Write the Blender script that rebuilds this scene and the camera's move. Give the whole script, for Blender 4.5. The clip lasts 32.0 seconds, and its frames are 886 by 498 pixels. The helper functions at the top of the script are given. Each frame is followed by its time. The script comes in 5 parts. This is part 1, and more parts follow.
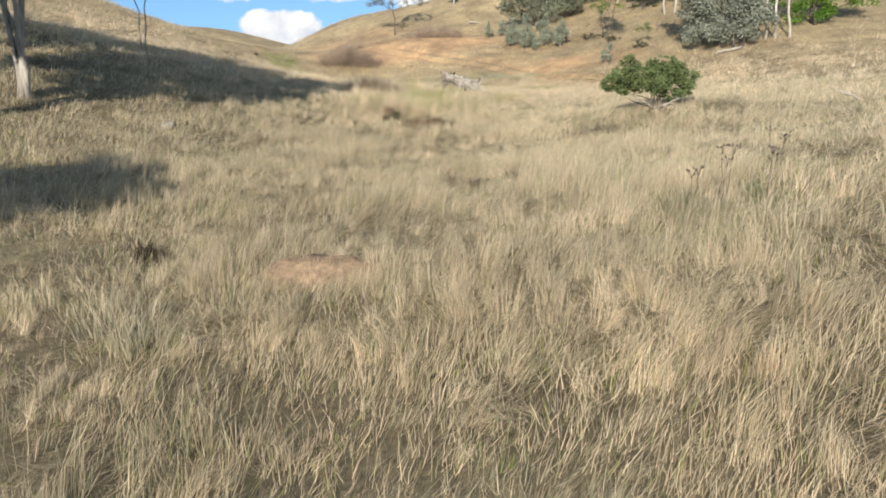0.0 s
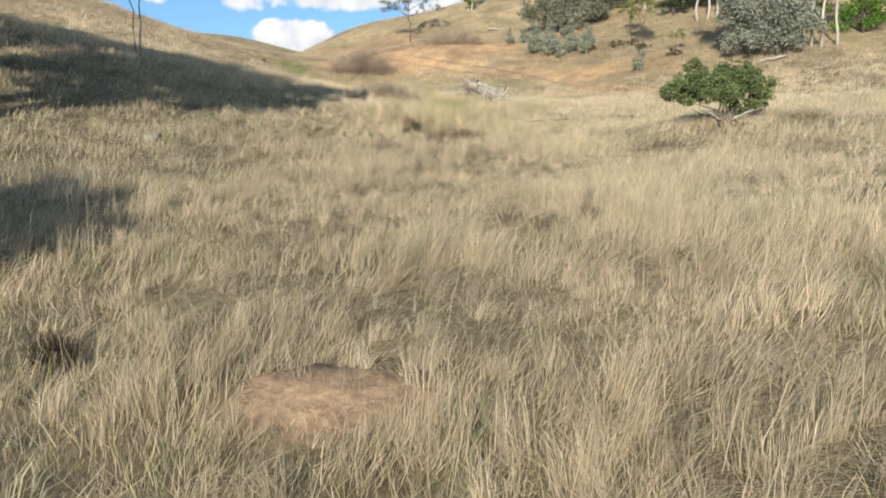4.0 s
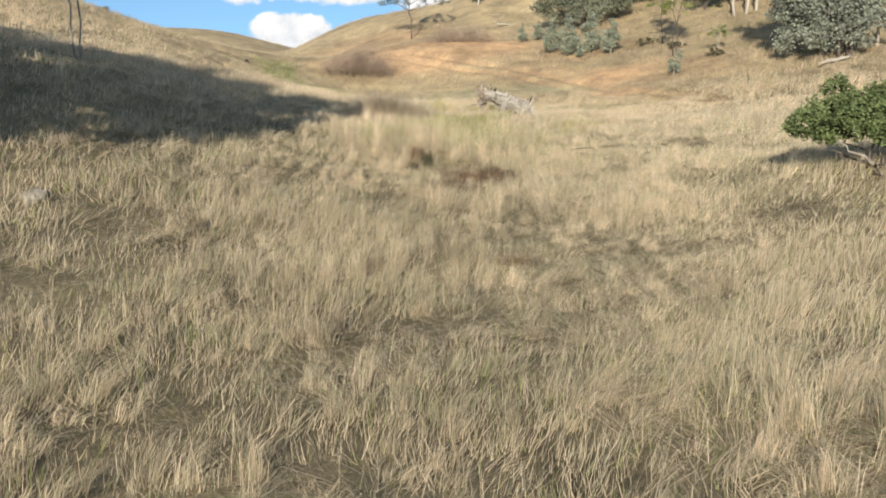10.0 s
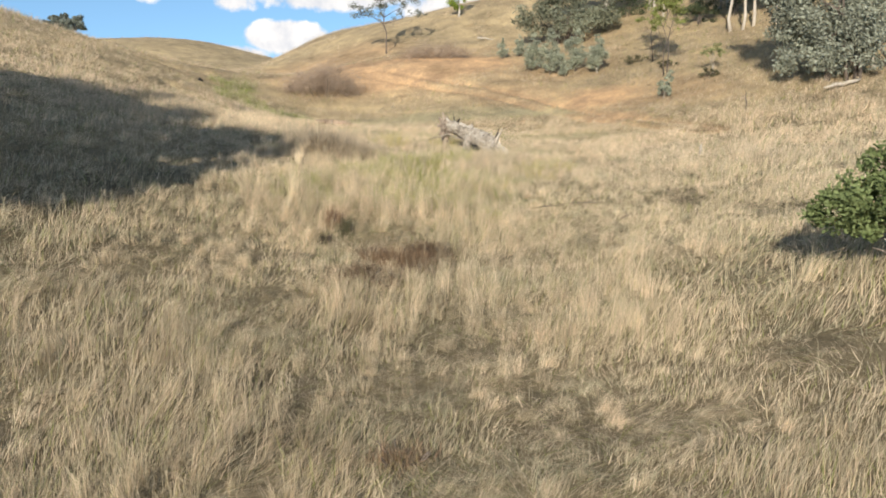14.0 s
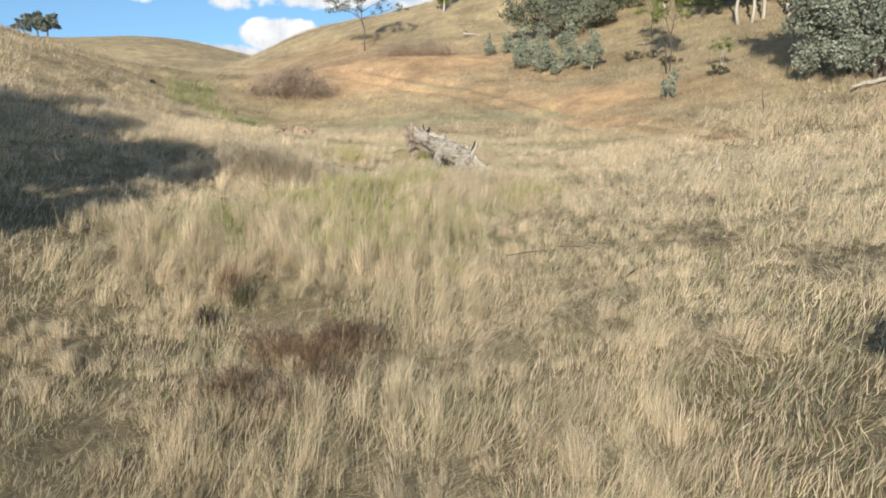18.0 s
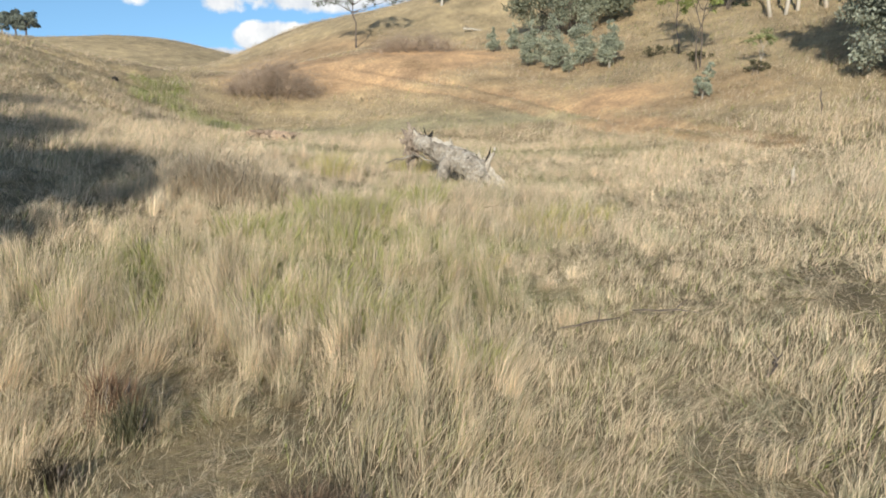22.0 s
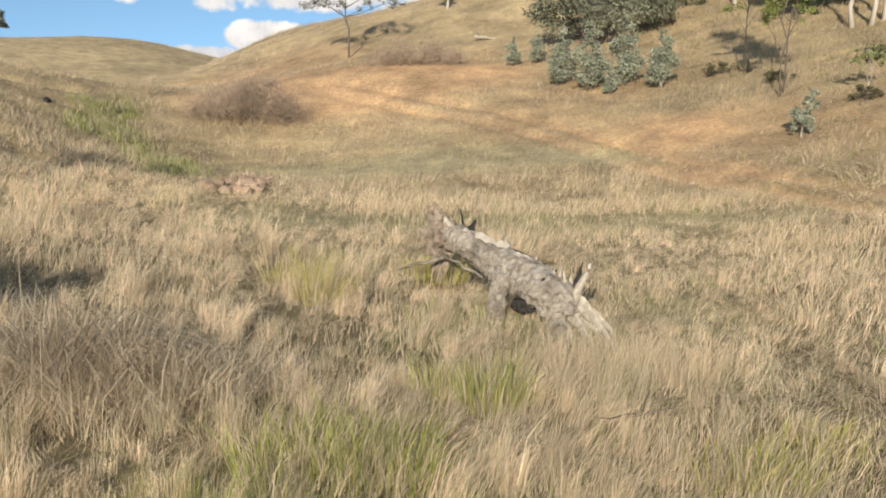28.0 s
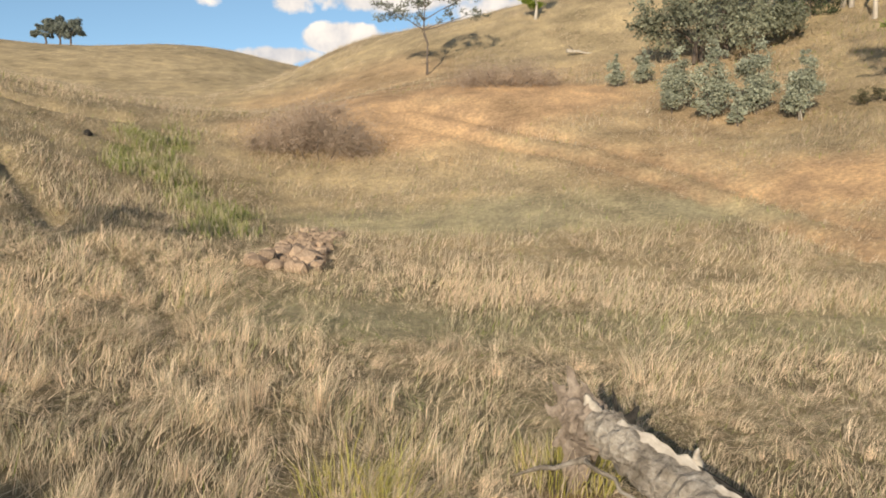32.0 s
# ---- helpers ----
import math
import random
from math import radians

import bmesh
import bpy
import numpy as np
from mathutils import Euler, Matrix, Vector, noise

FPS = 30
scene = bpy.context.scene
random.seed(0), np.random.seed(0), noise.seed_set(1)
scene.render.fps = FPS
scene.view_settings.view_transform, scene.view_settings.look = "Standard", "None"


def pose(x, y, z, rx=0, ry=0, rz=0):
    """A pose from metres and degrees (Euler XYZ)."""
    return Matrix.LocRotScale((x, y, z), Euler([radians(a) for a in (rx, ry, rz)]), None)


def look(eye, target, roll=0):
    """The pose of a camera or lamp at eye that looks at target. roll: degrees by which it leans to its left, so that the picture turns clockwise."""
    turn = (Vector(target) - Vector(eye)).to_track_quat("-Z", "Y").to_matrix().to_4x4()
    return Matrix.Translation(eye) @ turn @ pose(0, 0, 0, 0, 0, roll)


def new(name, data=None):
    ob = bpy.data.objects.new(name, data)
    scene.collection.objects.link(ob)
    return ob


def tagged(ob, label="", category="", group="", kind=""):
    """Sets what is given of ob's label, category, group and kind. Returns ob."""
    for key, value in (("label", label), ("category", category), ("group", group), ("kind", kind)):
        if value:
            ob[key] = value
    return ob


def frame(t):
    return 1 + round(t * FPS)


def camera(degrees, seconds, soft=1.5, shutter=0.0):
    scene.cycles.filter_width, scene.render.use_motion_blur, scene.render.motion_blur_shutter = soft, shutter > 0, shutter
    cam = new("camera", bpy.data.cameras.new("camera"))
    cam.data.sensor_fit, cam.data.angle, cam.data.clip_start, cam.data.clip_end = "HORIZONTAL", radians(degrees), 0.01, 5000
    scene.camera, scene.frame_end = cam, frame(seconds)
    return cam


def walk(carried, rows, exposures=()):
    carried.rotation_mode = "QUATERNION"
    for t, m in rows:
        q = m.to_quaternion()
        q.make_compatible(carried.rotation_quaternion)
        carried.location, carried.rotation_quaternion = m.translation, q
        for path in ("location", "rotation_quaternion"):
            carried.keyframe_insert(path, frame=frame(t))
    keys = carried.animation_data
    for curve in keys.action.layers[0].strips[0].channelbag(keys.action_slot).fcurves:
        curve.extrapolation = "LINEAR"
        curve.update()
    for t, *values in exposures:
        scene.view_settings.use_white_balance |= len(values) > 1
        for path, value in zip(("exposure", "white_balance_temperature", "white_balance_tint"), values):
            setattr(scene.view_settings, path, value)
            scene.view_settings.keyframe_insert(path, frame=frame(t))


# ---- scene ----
cam = camera(54.9, 32.0, soft=1.85)
PATH = [
    (0, (0.836, -4.704, 3.010), (0.831, -0.770, 2.289), -0.50),
    (0.5, (0.765, -4.301, 3.018), (0.756, -0.367, 2.292), -0.55),
    (1, (0.699, -3.850, 3.013), (0.689, 0.085, 2.294), -0.46),
    (1.5, (0.651, -3.379, 2.982), (0.636, 0.560, 2.282), -0.28),
    (2, (0.591, -2.905, 2.946), (0.569, 1.035, 2.259), -0.22),
    (2.5, (0.545, -2.418, 2.915), (0.504, 1.523, 2.230), -0.28),
    (3, (0.473, -1.956, 2.936), (0.426, 1.983, 2.239), -0.16),
    (3.5, (0.412, -1.561, 2.976), (0.358, 2.381, 2.303), -0.05),
    (5.5, (0.076, 0.384, 2.928), (0.054, 4.323, 2.234), -0.14),
    (6, (0.005, 0.928, 2.901), (-0.016, 4.869, 2.214), -0.14),
    (6.5, (-0.071, 1.420, 2.942), (-0.095, 5.360, 2.251), -0.18),
    (7, (-0.140, 1.902, 2.987), (-0.172, 5.843, 2.301), -0.19),
    (7.5, (-0.204, 2.403, 3.069), (-0.245, 6.344, 2.386), -0.11),
    (8, (-0.272, 2.957, 3.160), (-0.320, 6.899, 2.481), -0.16),
    (8.5, (-0.316, 3.485, 3.259), (-0.368, 7.428, 2.584), -0.18),
    (9, (-0.364, 3.990, 3.363), (-0.415, 7.932, 2.687), -0.03),
    (9.5, (-0.355, 4.714, 3.554), (-0.390, 8.654, 2.862), -0.07),
    (10, (-0.221, 5.400, 3.672), (-0.262, 9.337, 2.968), -0.13),
    (10.5, (-0.128, 5.997, 3.785), (-0.159, 9.933, 3.074), -0.04),
    (11, (0.005, 6.536, 3.866), (-0.018, 10.473, 3.163), -0.02),
    (11.5, (0.122, 7.037, 3.944), (0.120, 10.976, 3.247), 0.11),
    (12, (0.319, 7.561, 4.028), (0.314, 11.502, 3.342), 0.06),
    (12.5, (0.496, 8.102, 4.098), (0.490, 12.045, 3.424), 0.03),
    (13, (0.670, 8.611, 4.217), (0.663, 12.554, 3.547), 0.07),
    (13.5, (0.863, 9.101, 4.337), (0.847, 13.044, 3.666), 0.03),
    (14, (1.009, 9.611, 4.451), (0.992, 13.554, 3.779), 0.06),
    (14.5, (1.160, 10.192, 4.577), (1.145, 14.134, 3.901), 0.08),
    (15, (1.292, 10.800, 4.672), (1.280, 14.744, 4.004), 0.11),
    (15.5, (1.420, 11.422, 4.741), (1.416, 15.369, 4.087), 0.13),
    (17.5, (1.734, 13.473, 4.757), (1.732, 17.414, 4.073), -0.29),
    (18, (1.759, 14.033, 4.690), (1.759, 17.974, 4.006), -0.33),
    (18.5, (1.755, 14.569, 4.611), (1.766, 18.511, 3.932), -0.23),
    (19, (1.743, 15.104, 4.543), (1.760, 19.047, 3.867), -0.23),
    (19.5, (1.716, 15.667, 4.479), (1.742, 19.610, 3.805), -0.16),
    (20, (1.680, 16.261, 4.414), (1.710, 20.204, 3.742), -0.14),
    (20.5, (1.653, 16.904, 4.358), (1.672, 20.847, 3.689), -0.23),
    (21, (1.608, 17.466, 4.407), (1.629, 21.406, 3.718), -0.19),
    (21.5, (1.553, 18.010, 4.477), (1.578, 21.949, 3.780), -0.20),
    (22, (1.500, 18.584, 4.569), (1.528, 22.527, 3.899), -0.29),
    (22.5, (1.445, 19.152, 4.730), (1.475, 23.098, 4.070), -0.21),
    (23, (1.401, 19.706, 4.896), (1.433, 23.650, 4.229), -0.21),
    (23.5, (1.340, 20.253, 5.044), (1.378, 24.195, 4.365), -0.15),
    (24, (1.293, 20.829, 5.168), (1.335, 24.771, 4.490), -0.08),
    (24.5, (1.248, 21.421, 5.291), (1.289, 25.364, 4.619), -0.09),
    (25, (1.171, 22.022, 5.418), (1.216, 25.965, 4.751), -0.07),
    (25.5, (1.092, 22.678, 5.514), (1.142, 26.621, 4.845), 0.08),
    (27.5, (0.826, 25.298, 5.596), (0.888, 29.239, 4.915), 0.19),
    (28, (0.765, 25.931, 5.544), (0.837, 29.874, 4.876), 0.10),
    (28.5, (0.703, 26.390, 5.658), (0.777, 30.333, 4.988), 0.18),
    (29, (0.636, 26.879, 5.803), (0.708, 30.821, 5.130), 0.29),
    (29.5, (0.586, 27.415, 5.931), (0.656, 31.358, 5.261), 0.37),
    (30, (0.526, 28.001, 6.072), (0.597, 31.944, 5.403), 0.42),
    (30.5, (0.469, 28.582, 6.218), (0.541, 32.524, 5.546), 0.50),
    (31, (0.403, 29.165, 6.329), (0.464, 33.108, 5.661), 0.51),
    (31.5, (0.316, 29.791, 6.432), (0.264, 33.735, 5.764), 0.36),
    (32, (0.222, 30.456, 6.514), (-0.042, 34.391, 5.848), 0.19),
]
EXPOSURES = [(0, 0.60, 6440, 10), (7, 0.60, 6480, 8), (13, 0.63, 6700, 11), (20, 0.56, 6400, 8), (26, 0.53, 6650, 10), (32, 0.49, 7350, 13)]
walk(cam, [(t, look(eye, target, roll)) for t, eye, target, roll in PATH], EXPOSURES)

# ---- light: low afternoon sun from behind, blue sky with fair-weather cloud ----
SUN = Vector((-0.216, -0.913, 0.347)).normalized()
sun_data = bpy.data.lights.new("sun", "SUN")
sun_data.energy, sun_data.angle, sun_data.color = 4.05, radians(0.53), (1.0, 0.93, 0.79)
sun = new("sun", sun_data)
sun.matrix_world = look(SUN * 100, (0, 0, 0))

world = bpy.data.worlds.new("world")
scene.world = world
world.use_nodes = True
wn, wl = world.node_tree.nodes, world.node_tree.links
for n in list(wn):
    wn.remove(n)




sky = wn.new("ShaderNodeTexSky")
sky.sky_type, sky.sun_disc = "NISHITA", False
sky.sun_elevation = math.asin(SUN.z)
sky.sun_rotation = math.atan2(SUN.x, SUN.y)
sky.altitude, sky.air_density, sky.dust_density, sky.ozone_density = 800, 0.75, 0.0, 2.6
coord = wn.new("ShaderNodeTexCoord")
lifted = wn.new("ShaderNodeVectorMath")
lifted.operation = "ADD"
lifted.inputs[1].default_value = (0, 0, 0.14)
level = wn.new("ShaderNodeVectorMath")
level.operation = "NORMALIZE"
wl.new(coord.outputs["Generated"], lifted.inputs[0])
wl.new(lifted.outputs[0], level.inputs[0])
wl.new(level.outputs[0], sky.inputs["Vector"])
split = wn.new("ShaderNodeSeparateXYZ")
wl.new(coord.outputs["Generated"], split.inputs[0])


def wmath(op, a, b=None, clamp=False):
    n = wn.new("ShaderNodeMath")
    n.operation, n.use_clamp = op, clamp
    for i, v in enumerate((a, b)):
        if v is None:
            continue
        if isinstance(v, (int, float)):
            n.inputs[i].default_value = v
        else:
            wl.new(v, n.inputs[i])
    return n.outputs[0]


azim = wmath("ARCTAN2", split.outputs["X"], split.outputs["Y"])
elev = wmath("ARCSINE", split.outputs["Z"])
puff = wn.new("ShaderNodeTexNoise")
puff.inputs["Scale"].default_value = 26.0
puff.inputs["Detail"].default_value = 9.0
puff.inputs["Roughness"].default_value = 0.58
wl.new(coord.outputs["Generated"], puff.inputs["Vector"])
broad = wn.new("ShaderNodeTexNoise")
broad.inputs["Scale"].default_value = 3.2
broad.inputs["Detail"].default_value = 6.0
wl.new(coord.outputs["Generated"], broad.inputs["Vector"])
# clouds: azimuth, elevation, half-width, half-height in degrees, density
CLOUDS = [(-10.4, 4.2, 3.0, 1.15, 1.8), (-14.6, 3.1, 3.4, 0.75, 1.5), (-7.0, 7.0, 6.4, 1.3, 1.6), (-13.6, 6.5, 1.8, 0.9, 0.9),
          (-19.0, 6.6, 0.9, 0.5, 0.4), (3.0, 6.4, 9.0, 1.6, 1.0), (-4.0, 11.5, 9.0, 2.4, 1.0), (12.0, 15.0, 14.0, 3.0, 0.9)]
cover = None
for a, e, w, h, k in CLOUDS:
    da = wmath("DIVIDE", wmath("SUBTRACT", azim, radians(a)), radians(w))
    de = wmath("DIVIDE", wmath("SUBTRACT", elev, radians(e)), radians(h))
    r2 = wmath("ADD", wmath("MULTIPLY", da, da), wmath("MULTIPLY", de, de))
    one = wmath("MULTIPLY", wmath("SUBTRACT", 1.0, r2), k)
    cover = one if cover is None else wmath("MAXIMUM", cover, one)
# broken cumulus added over the unseen rest of the sky, for neutral fill light
high = wmath("MULTIPLY", wmath("SUBTRACT", elev, radians(10)), 4.0, True)
rest = wmath("SUBTRACT", wmath("MULTIPLY", wmath("MULTIPLY", wmath("SUBTRACT", broad.outputs["Fac"], 0.53), 9.0), high), wmath("SUBTRACT", 1.0, high))
cover = wmath("MAXIMUM", cover, wmath("MINIMUM", rest, 1.0))
field = wmath("ADD", wmath("MAXIMUM", cover, -0.8), wmath("MULTIPLY", wmath("SUBTRACT", puff.outputs["Fac"], 0.52), 3.4))
mask = wmath("MULTIPLY", wmath("SUBTRACT", field, 0.02), 1.7, True)
thick = wmath("MULTIPLY", wmath("SUBTRACT", puff.outputs["Fac"], 0.33), 3.0, True)
tone = wn.new("ShaderNodeMixRGB")
tone.inputs["Color1"].default_value = (0.58, 0.62, 0.70, 1)
tone.inputs["Color2"].default_value = (1.0, 0.98, 0.95, 1)
wl.new(thick, tone.inputs["Fac"])
skybg, cloudbg = wn.new("ShaderNodeBackground"), wn.new("ShaderNodeBackground")
skybg.inputs["Strength"].default_value = 0.14
cloudbg.inputs["Strength"].default_value = 0.76
rich = wn.new("ShaderNodeHueSaturation")
rich.inputs["Hue"].default_value = 0.486
rich.inputs["Saturation"].default_value, rich.inputs["Value"].default_value = 1.0, 0.84
wl.new(sky.outputs[0], rich.inputs["Color"])
wl.new(rich.outputs[0], skybg.inputs["Color"])
wl.new(tone.outputs[0], cloudbg.inputs["Color"])
mixer, outw = wn.new("ShaderNodeMixShader"), wn.new("ShaderNodeOutputWorld")
wl.new(mask, mixer.inputs[0])
wl.new(skybg.outputs[0], mixer.inputs[1])
wl.new(cloudbg.outputs[0], mixer.inputs[2])
wl.new(mixer.outputs[0], outw.inputs["Surface"])


# ---- small tools ----
def vnoise(x, y, scale, seed=0):
    """Smooth value noise, 0 to 1, on arrays."""
    x, y = np.asarray(x, float) / scale, np.asarray(y, float) / scale
    xi, yi = np.floor(x).astype(np.int64), np.floor(y).astype(np.int64)
    fx, fy = x - xi, y - yi
    fx, fy = fx * fx * (3 - 2 * fx), fy * fy * (3 - 2 * fy)

    def cell(a, b):
        v = (a * 374761393 + b * 668265263 + seed * 974634777) & 0x7FFFFFFF
        v = ((v ^ (v >> 13)) * 1274126177) & 0x7FFFFFFF
        return ((v ^ (v >> 16)) & 0xFFFF) / 65535.0

    low = cell(xi, yi) * (1 - fx) + cell(xi + 1, yi) * fx
    high = cell(xi, yi + 1) * (1 - fx) + cell(xi + 1, yi + 1) * fx
    return low * (1 - fy) + high * fy


def fbm(x, y, scale, seed=0, octaves=3):
    total, amp, norm = 0, 1.0, 0
    for k in range(octaves):
        total = total + amp * vnoise(x, y, scale / 2**k, seed + k)
        norm, amp = norm + amp, amp * 0.5
    return total / norm


def ramp(v, lo, hi):
    s = np.clip((np.asarray(v, float) - lo) / (hi - lo), 0, 1)
    return s * s * (3 - 2 * s)


def blob(x, y, cx, cy, rx, ry=None, turn=0.0):
    """1 in the middle of an ellipse, 0 outside."""
    ry = ry or rx
    c, s = math.cos(radians(turn)), math.sin(radians(turn))
    u, v = (x - cx) * c + (y - cy) * s, -(x - cx) * s + (y - cy) * c
    return 1 - ramp(np.sqrt((u / rx) ** 2 + (v / ry) ** 2), 0.55, 1.15)


# ---- the lie of the land: broad swells and hollows of a gully between two hills ----
SWELLS = [(x, y, 10) for x in (-16, -6, 4, 14) for y in (-8, 4, 16, 28, 40, 52, 64)]
SWELLS += [(-30, y, 16) for y in (-10, 15)] + [(-28, 42, 16), (-30, 72, 16), (26, -5, 16), (27, 20, 16), (28, 45, 16), (28, 72, 16)]
SWELLS += [(-12, 85, 14), (6, 84, 14), (45, 30, 20), (45, 80, 20), (-45, 55, 20), (-45, 10, 20), (0, 105, 18), (24, 104, 18), (-24, 104, 18)]
SWELLS += [(-3, 61, 6), (-6, 56, 6), (-9, 67, 7), (2, 70, 7), (-60, 130, 24), (-38, 132, 22), (-18, 130, 22), (5, 130, 24), (-55, 100, 20), (-75, 110, 24)]
RISE = [-3.82, -1.56, -1.47, 0.29, -1.37, -0.38, -3.53, -2.44, -1.49, -1.81, -1.88, -1.46, -1.76, 4.28, -2.44, -1.57, -2.39, -1.7, -1.36, -2.73, -1.7, -1.25, -0.1, -0.46, -0.83, -1.76, 0.41, -0.24, -1.68, -1.6, -0.83, 0, -1.81, -3.32, -2.43, 0.96, -1.73, 2.63, 1.28, 5.39, 5.07, 3.07, 1.43, 5.48, -1.29, -0.11, -2.6, -4.18, -1.78, -0.4, 3.94, -2.62, 1.27, -1.44, 5.32]

# the steep cut bank with its brow, the near spur and the separate hill behind the gully
SHAPES = [(-17, 46, 8), (-24, 50, 9), (-20, 58, 8), (-30, 62, 10)] + [(x, y, 9) for y in (56, 66, 76) for x in (-24, -15, -6, 3)]
SHAPES += [(x, y, 8) for y in (86, 97) for x in (-19, -11, -3, 5)] + [(x, y, 15) for y in (112, 128) for x in (-62, -49, -36, -23, -10)] + [(-38, 92, 13), (-28, 80, 9)]
LIFT = [-0.13, 0.72, 0.09, -0.71, 0.56, -0.62, 0.08, 0.01, -0.51, 1.68, 0.45, -0.63, -0.32, -1.03, -0.93, 0.9, -1.5, 1.27, 0.17, -0.46, -1.73, 2.69, -1.05, -1.19, 0.12, -1.39, -0.32, -0.24, -0.42, 1.38, -1.57, 1.8, -0.06, -1.97, -1.56, -0.25]


def land(x, y):
    """Height of the ground, on arrays."""
    x, y = np.asarray(x, float), np.asarray(y, float)
    z = 7.231 + 0.0353 * (90 - 18 * np.logaddexp(0, (90 - y) / 18))
    for (cx, cy, r), rise in zip(SWELLS + SHAPES, RISE + LIFT):
        z = z + rise * np.exp(-((x - cx) ** 2 + (y - cy) ** 2) / r**2 / 1.3)
    # the rise on which the green shrub stands
    z = z + 0.55 * np.exp(-((x - 7.2) ** 2 + (y - 21.0) ** 2) / 13.5)
    far = np.maximum(np.hypot(x, y - 40) - 125, 0)
    z = z - 0.05 * far
    z = z + 0.07 * (fbm(x, y, 2.2, 3) - 0.5) + 0.35 * (fbm(x, y, 7.0, 9) - 0.5) * ramp(np.hypot(x, y - 15), 14, 40)
    # a scraped mound of bare earth, and the bench of the wheel track
    z = z + 0.16 * blob(x, y, -0.43, 3.68, 0.66, 0.34, -8)
    z = z - 0.15 * (1 - ramp(np.abs(off_track(x, y) - 0.55), 0.14, 0.38))
    # the washed-out channel of the gully and a rill above it
    z = z - 0.42 * (1 - ramp(off_line(CHANNEL, x, y), 0.05, 0.42)) * (0.3 + 0.9 * fbm(x, y, 2.0, 13)) * (0.35 + 0.65 * ramp(y, 43.0, 45.5)) - 0.4 * (1 - ramp(off_line(RILL, x, y), 0.1, 0.6))
    return z


def ground_at(x, y):
    return float(land(np.array([x]), np.array([y]))[0])


TRACK = [(-3.4, 61.0), (0.2, 58.5), (2.9, 56.6), (5.1, 53.8), (6.5, 50.9), (8.0, 47.4), (10.8, 42.1)]


CHANNEL = [(-12.5, 51.0), (-11.5, 49.8), (-9.15, 47.1), (-8.05, 45.9), (-6.6, 44.8), (-5.2, 43.2), (-4.1, 41.1), (-3.85, 39.7)]
RILL = [(-17.5, 55.6), (-15.0, 55.9), (-13.6, 56.5), (-12.2, 57.8)]


def off_line(line, x, y):
    """Distance from a line of points."""
    best = np.full(np.shape(x), 99.0)
    for (ax, ay), (bx, by) in zip(line, line[1:]):
        s = np.clip(((x - ax) * (bx - ax) + (y - ay) * (by - ay)) / ((bx - ax) ** 2 + (by - ay) ** 2), 0, 1)
        best = np.minimum(best, np.hypot(x - ax - s * (bx - ax), y - ay - s * (by - ay)))
    return best


def off_track(x, y):
    return off_line(TRACK, x, y)


def cover_of(x, y):
    """What the ground bears: bare orange soil, short grey-green sward, fresh green, faded brown, all 0 to 1."""
    wob = fbm(x, y, 3.0, 21)
    soil = 0.80 * blob(x, y, -2.0, 61.0, 8, 3.2, 8) + 0.55 * blob(x, y, 6.0, 53.5, 5.5, 2.2, -35) + 0.7 * blob(x, y, 8.2, 47.5, 2.4, 1.2, -50)
    soil = soil + 0.55 * blob(x, y, -7.5, 70, 6.5, 7.5, 20) + 0.42 * blob(x, y, 1.5, 60, 10, 4.5, -10) + 0.5 * blob(x, y, -3.0, 64.5, 6.5, 2.5, 12)
    soil = soil + 0.4 * blob(x, y, 10.5, 50.5, 5.0, 3.0, -40) + 0.3 * blob(x, y, 4, 66, 9, 3.5)
    soil = np.clip(0.92 * soil * (0.25 + 1.4 * wob), 0, 1)
    rut = off_track(x, y)
    soil = np.maximum(soil, 0.95 * (1 - ramp(np.abs(rut - 0.55), 0.16, 0.40)) * (0.6 + 0.4 * ramp(wob, 0.2, 0.45)))
    soil = np.maximum(soil, 0.85 * blob(x, y, -3.8, 47.4, 0.7, 2.6, 8))
    soil = np.maximum(soil, 1.0 * blob(x, y, -0.43, 3.62, 0.72, 0.46, -8))
    soil = np.maximum(soil, 0.9 * blob(x, y, 0.95, 37.45, 0.50, 0.42, 20) * (0.5 + wob))
    sward = 0.45 * blob(x, y, 4.3, 36.6, 1.3, 0.9) + 0.4 * blob(x, y, -0.2, 39.2, 1.5, 1.5) + 0.95 * blob(x, y, 0.0, 52.0, 6.5, 2.0, -6) + 0.7 * blob(x, y, 5.5, 51.0, 2.0, 0.9, -25) + 0.62 * blob(x, y, 2.4, 43.2, 7, 1.3, 3) + 0.3 * blob(x, y, -2.6, 43.6, 2.0, 2.6)
    sward = np.clip(sward * (0.5 + wob), 0, 1)
    fresh = blob(x, y, -0.3, 28.4, 3.4, 2.0, 5) + 0.9 * blob(x, y, 0.6, 30.8, 2.8, 1.0, -15) + 1.6 * blob(x, y, -10.3, 55.6, 1.3, 2.6, 12) + 1.6 * blob(x, y, -9.3, 53.6, 1.2, 1.4, 30) + 1.6 * blob(x, y, -7.3, 51.9, 1.3, 1.6, 40) + 1.2 * blob(x, y, -6.1, 49.4, 0.7, 1.8, 25) + 0.6 * blob(x, y, 1.2, 35.2, 1.2, 1.6)
    fresh = np.clip(fresh * ramp(fbm(x, y, 0.9, 33), 0.38, 0.66), 0, 1)
    return soil, sward, fresh


# ---- materials ----
def material(name, rough=0.9):
    m = bpy.data.materials.new(name)
    m.use_nodes = True
    nt = m.node_tree
    bsdf = nt.nodes["Principled BSDF"]
    bsdf.inputs["Roughness"].default_value = rough
    bsdf.inputs["Specular IOR Level"].default_value = 0.25
    return m, nt, bsdf


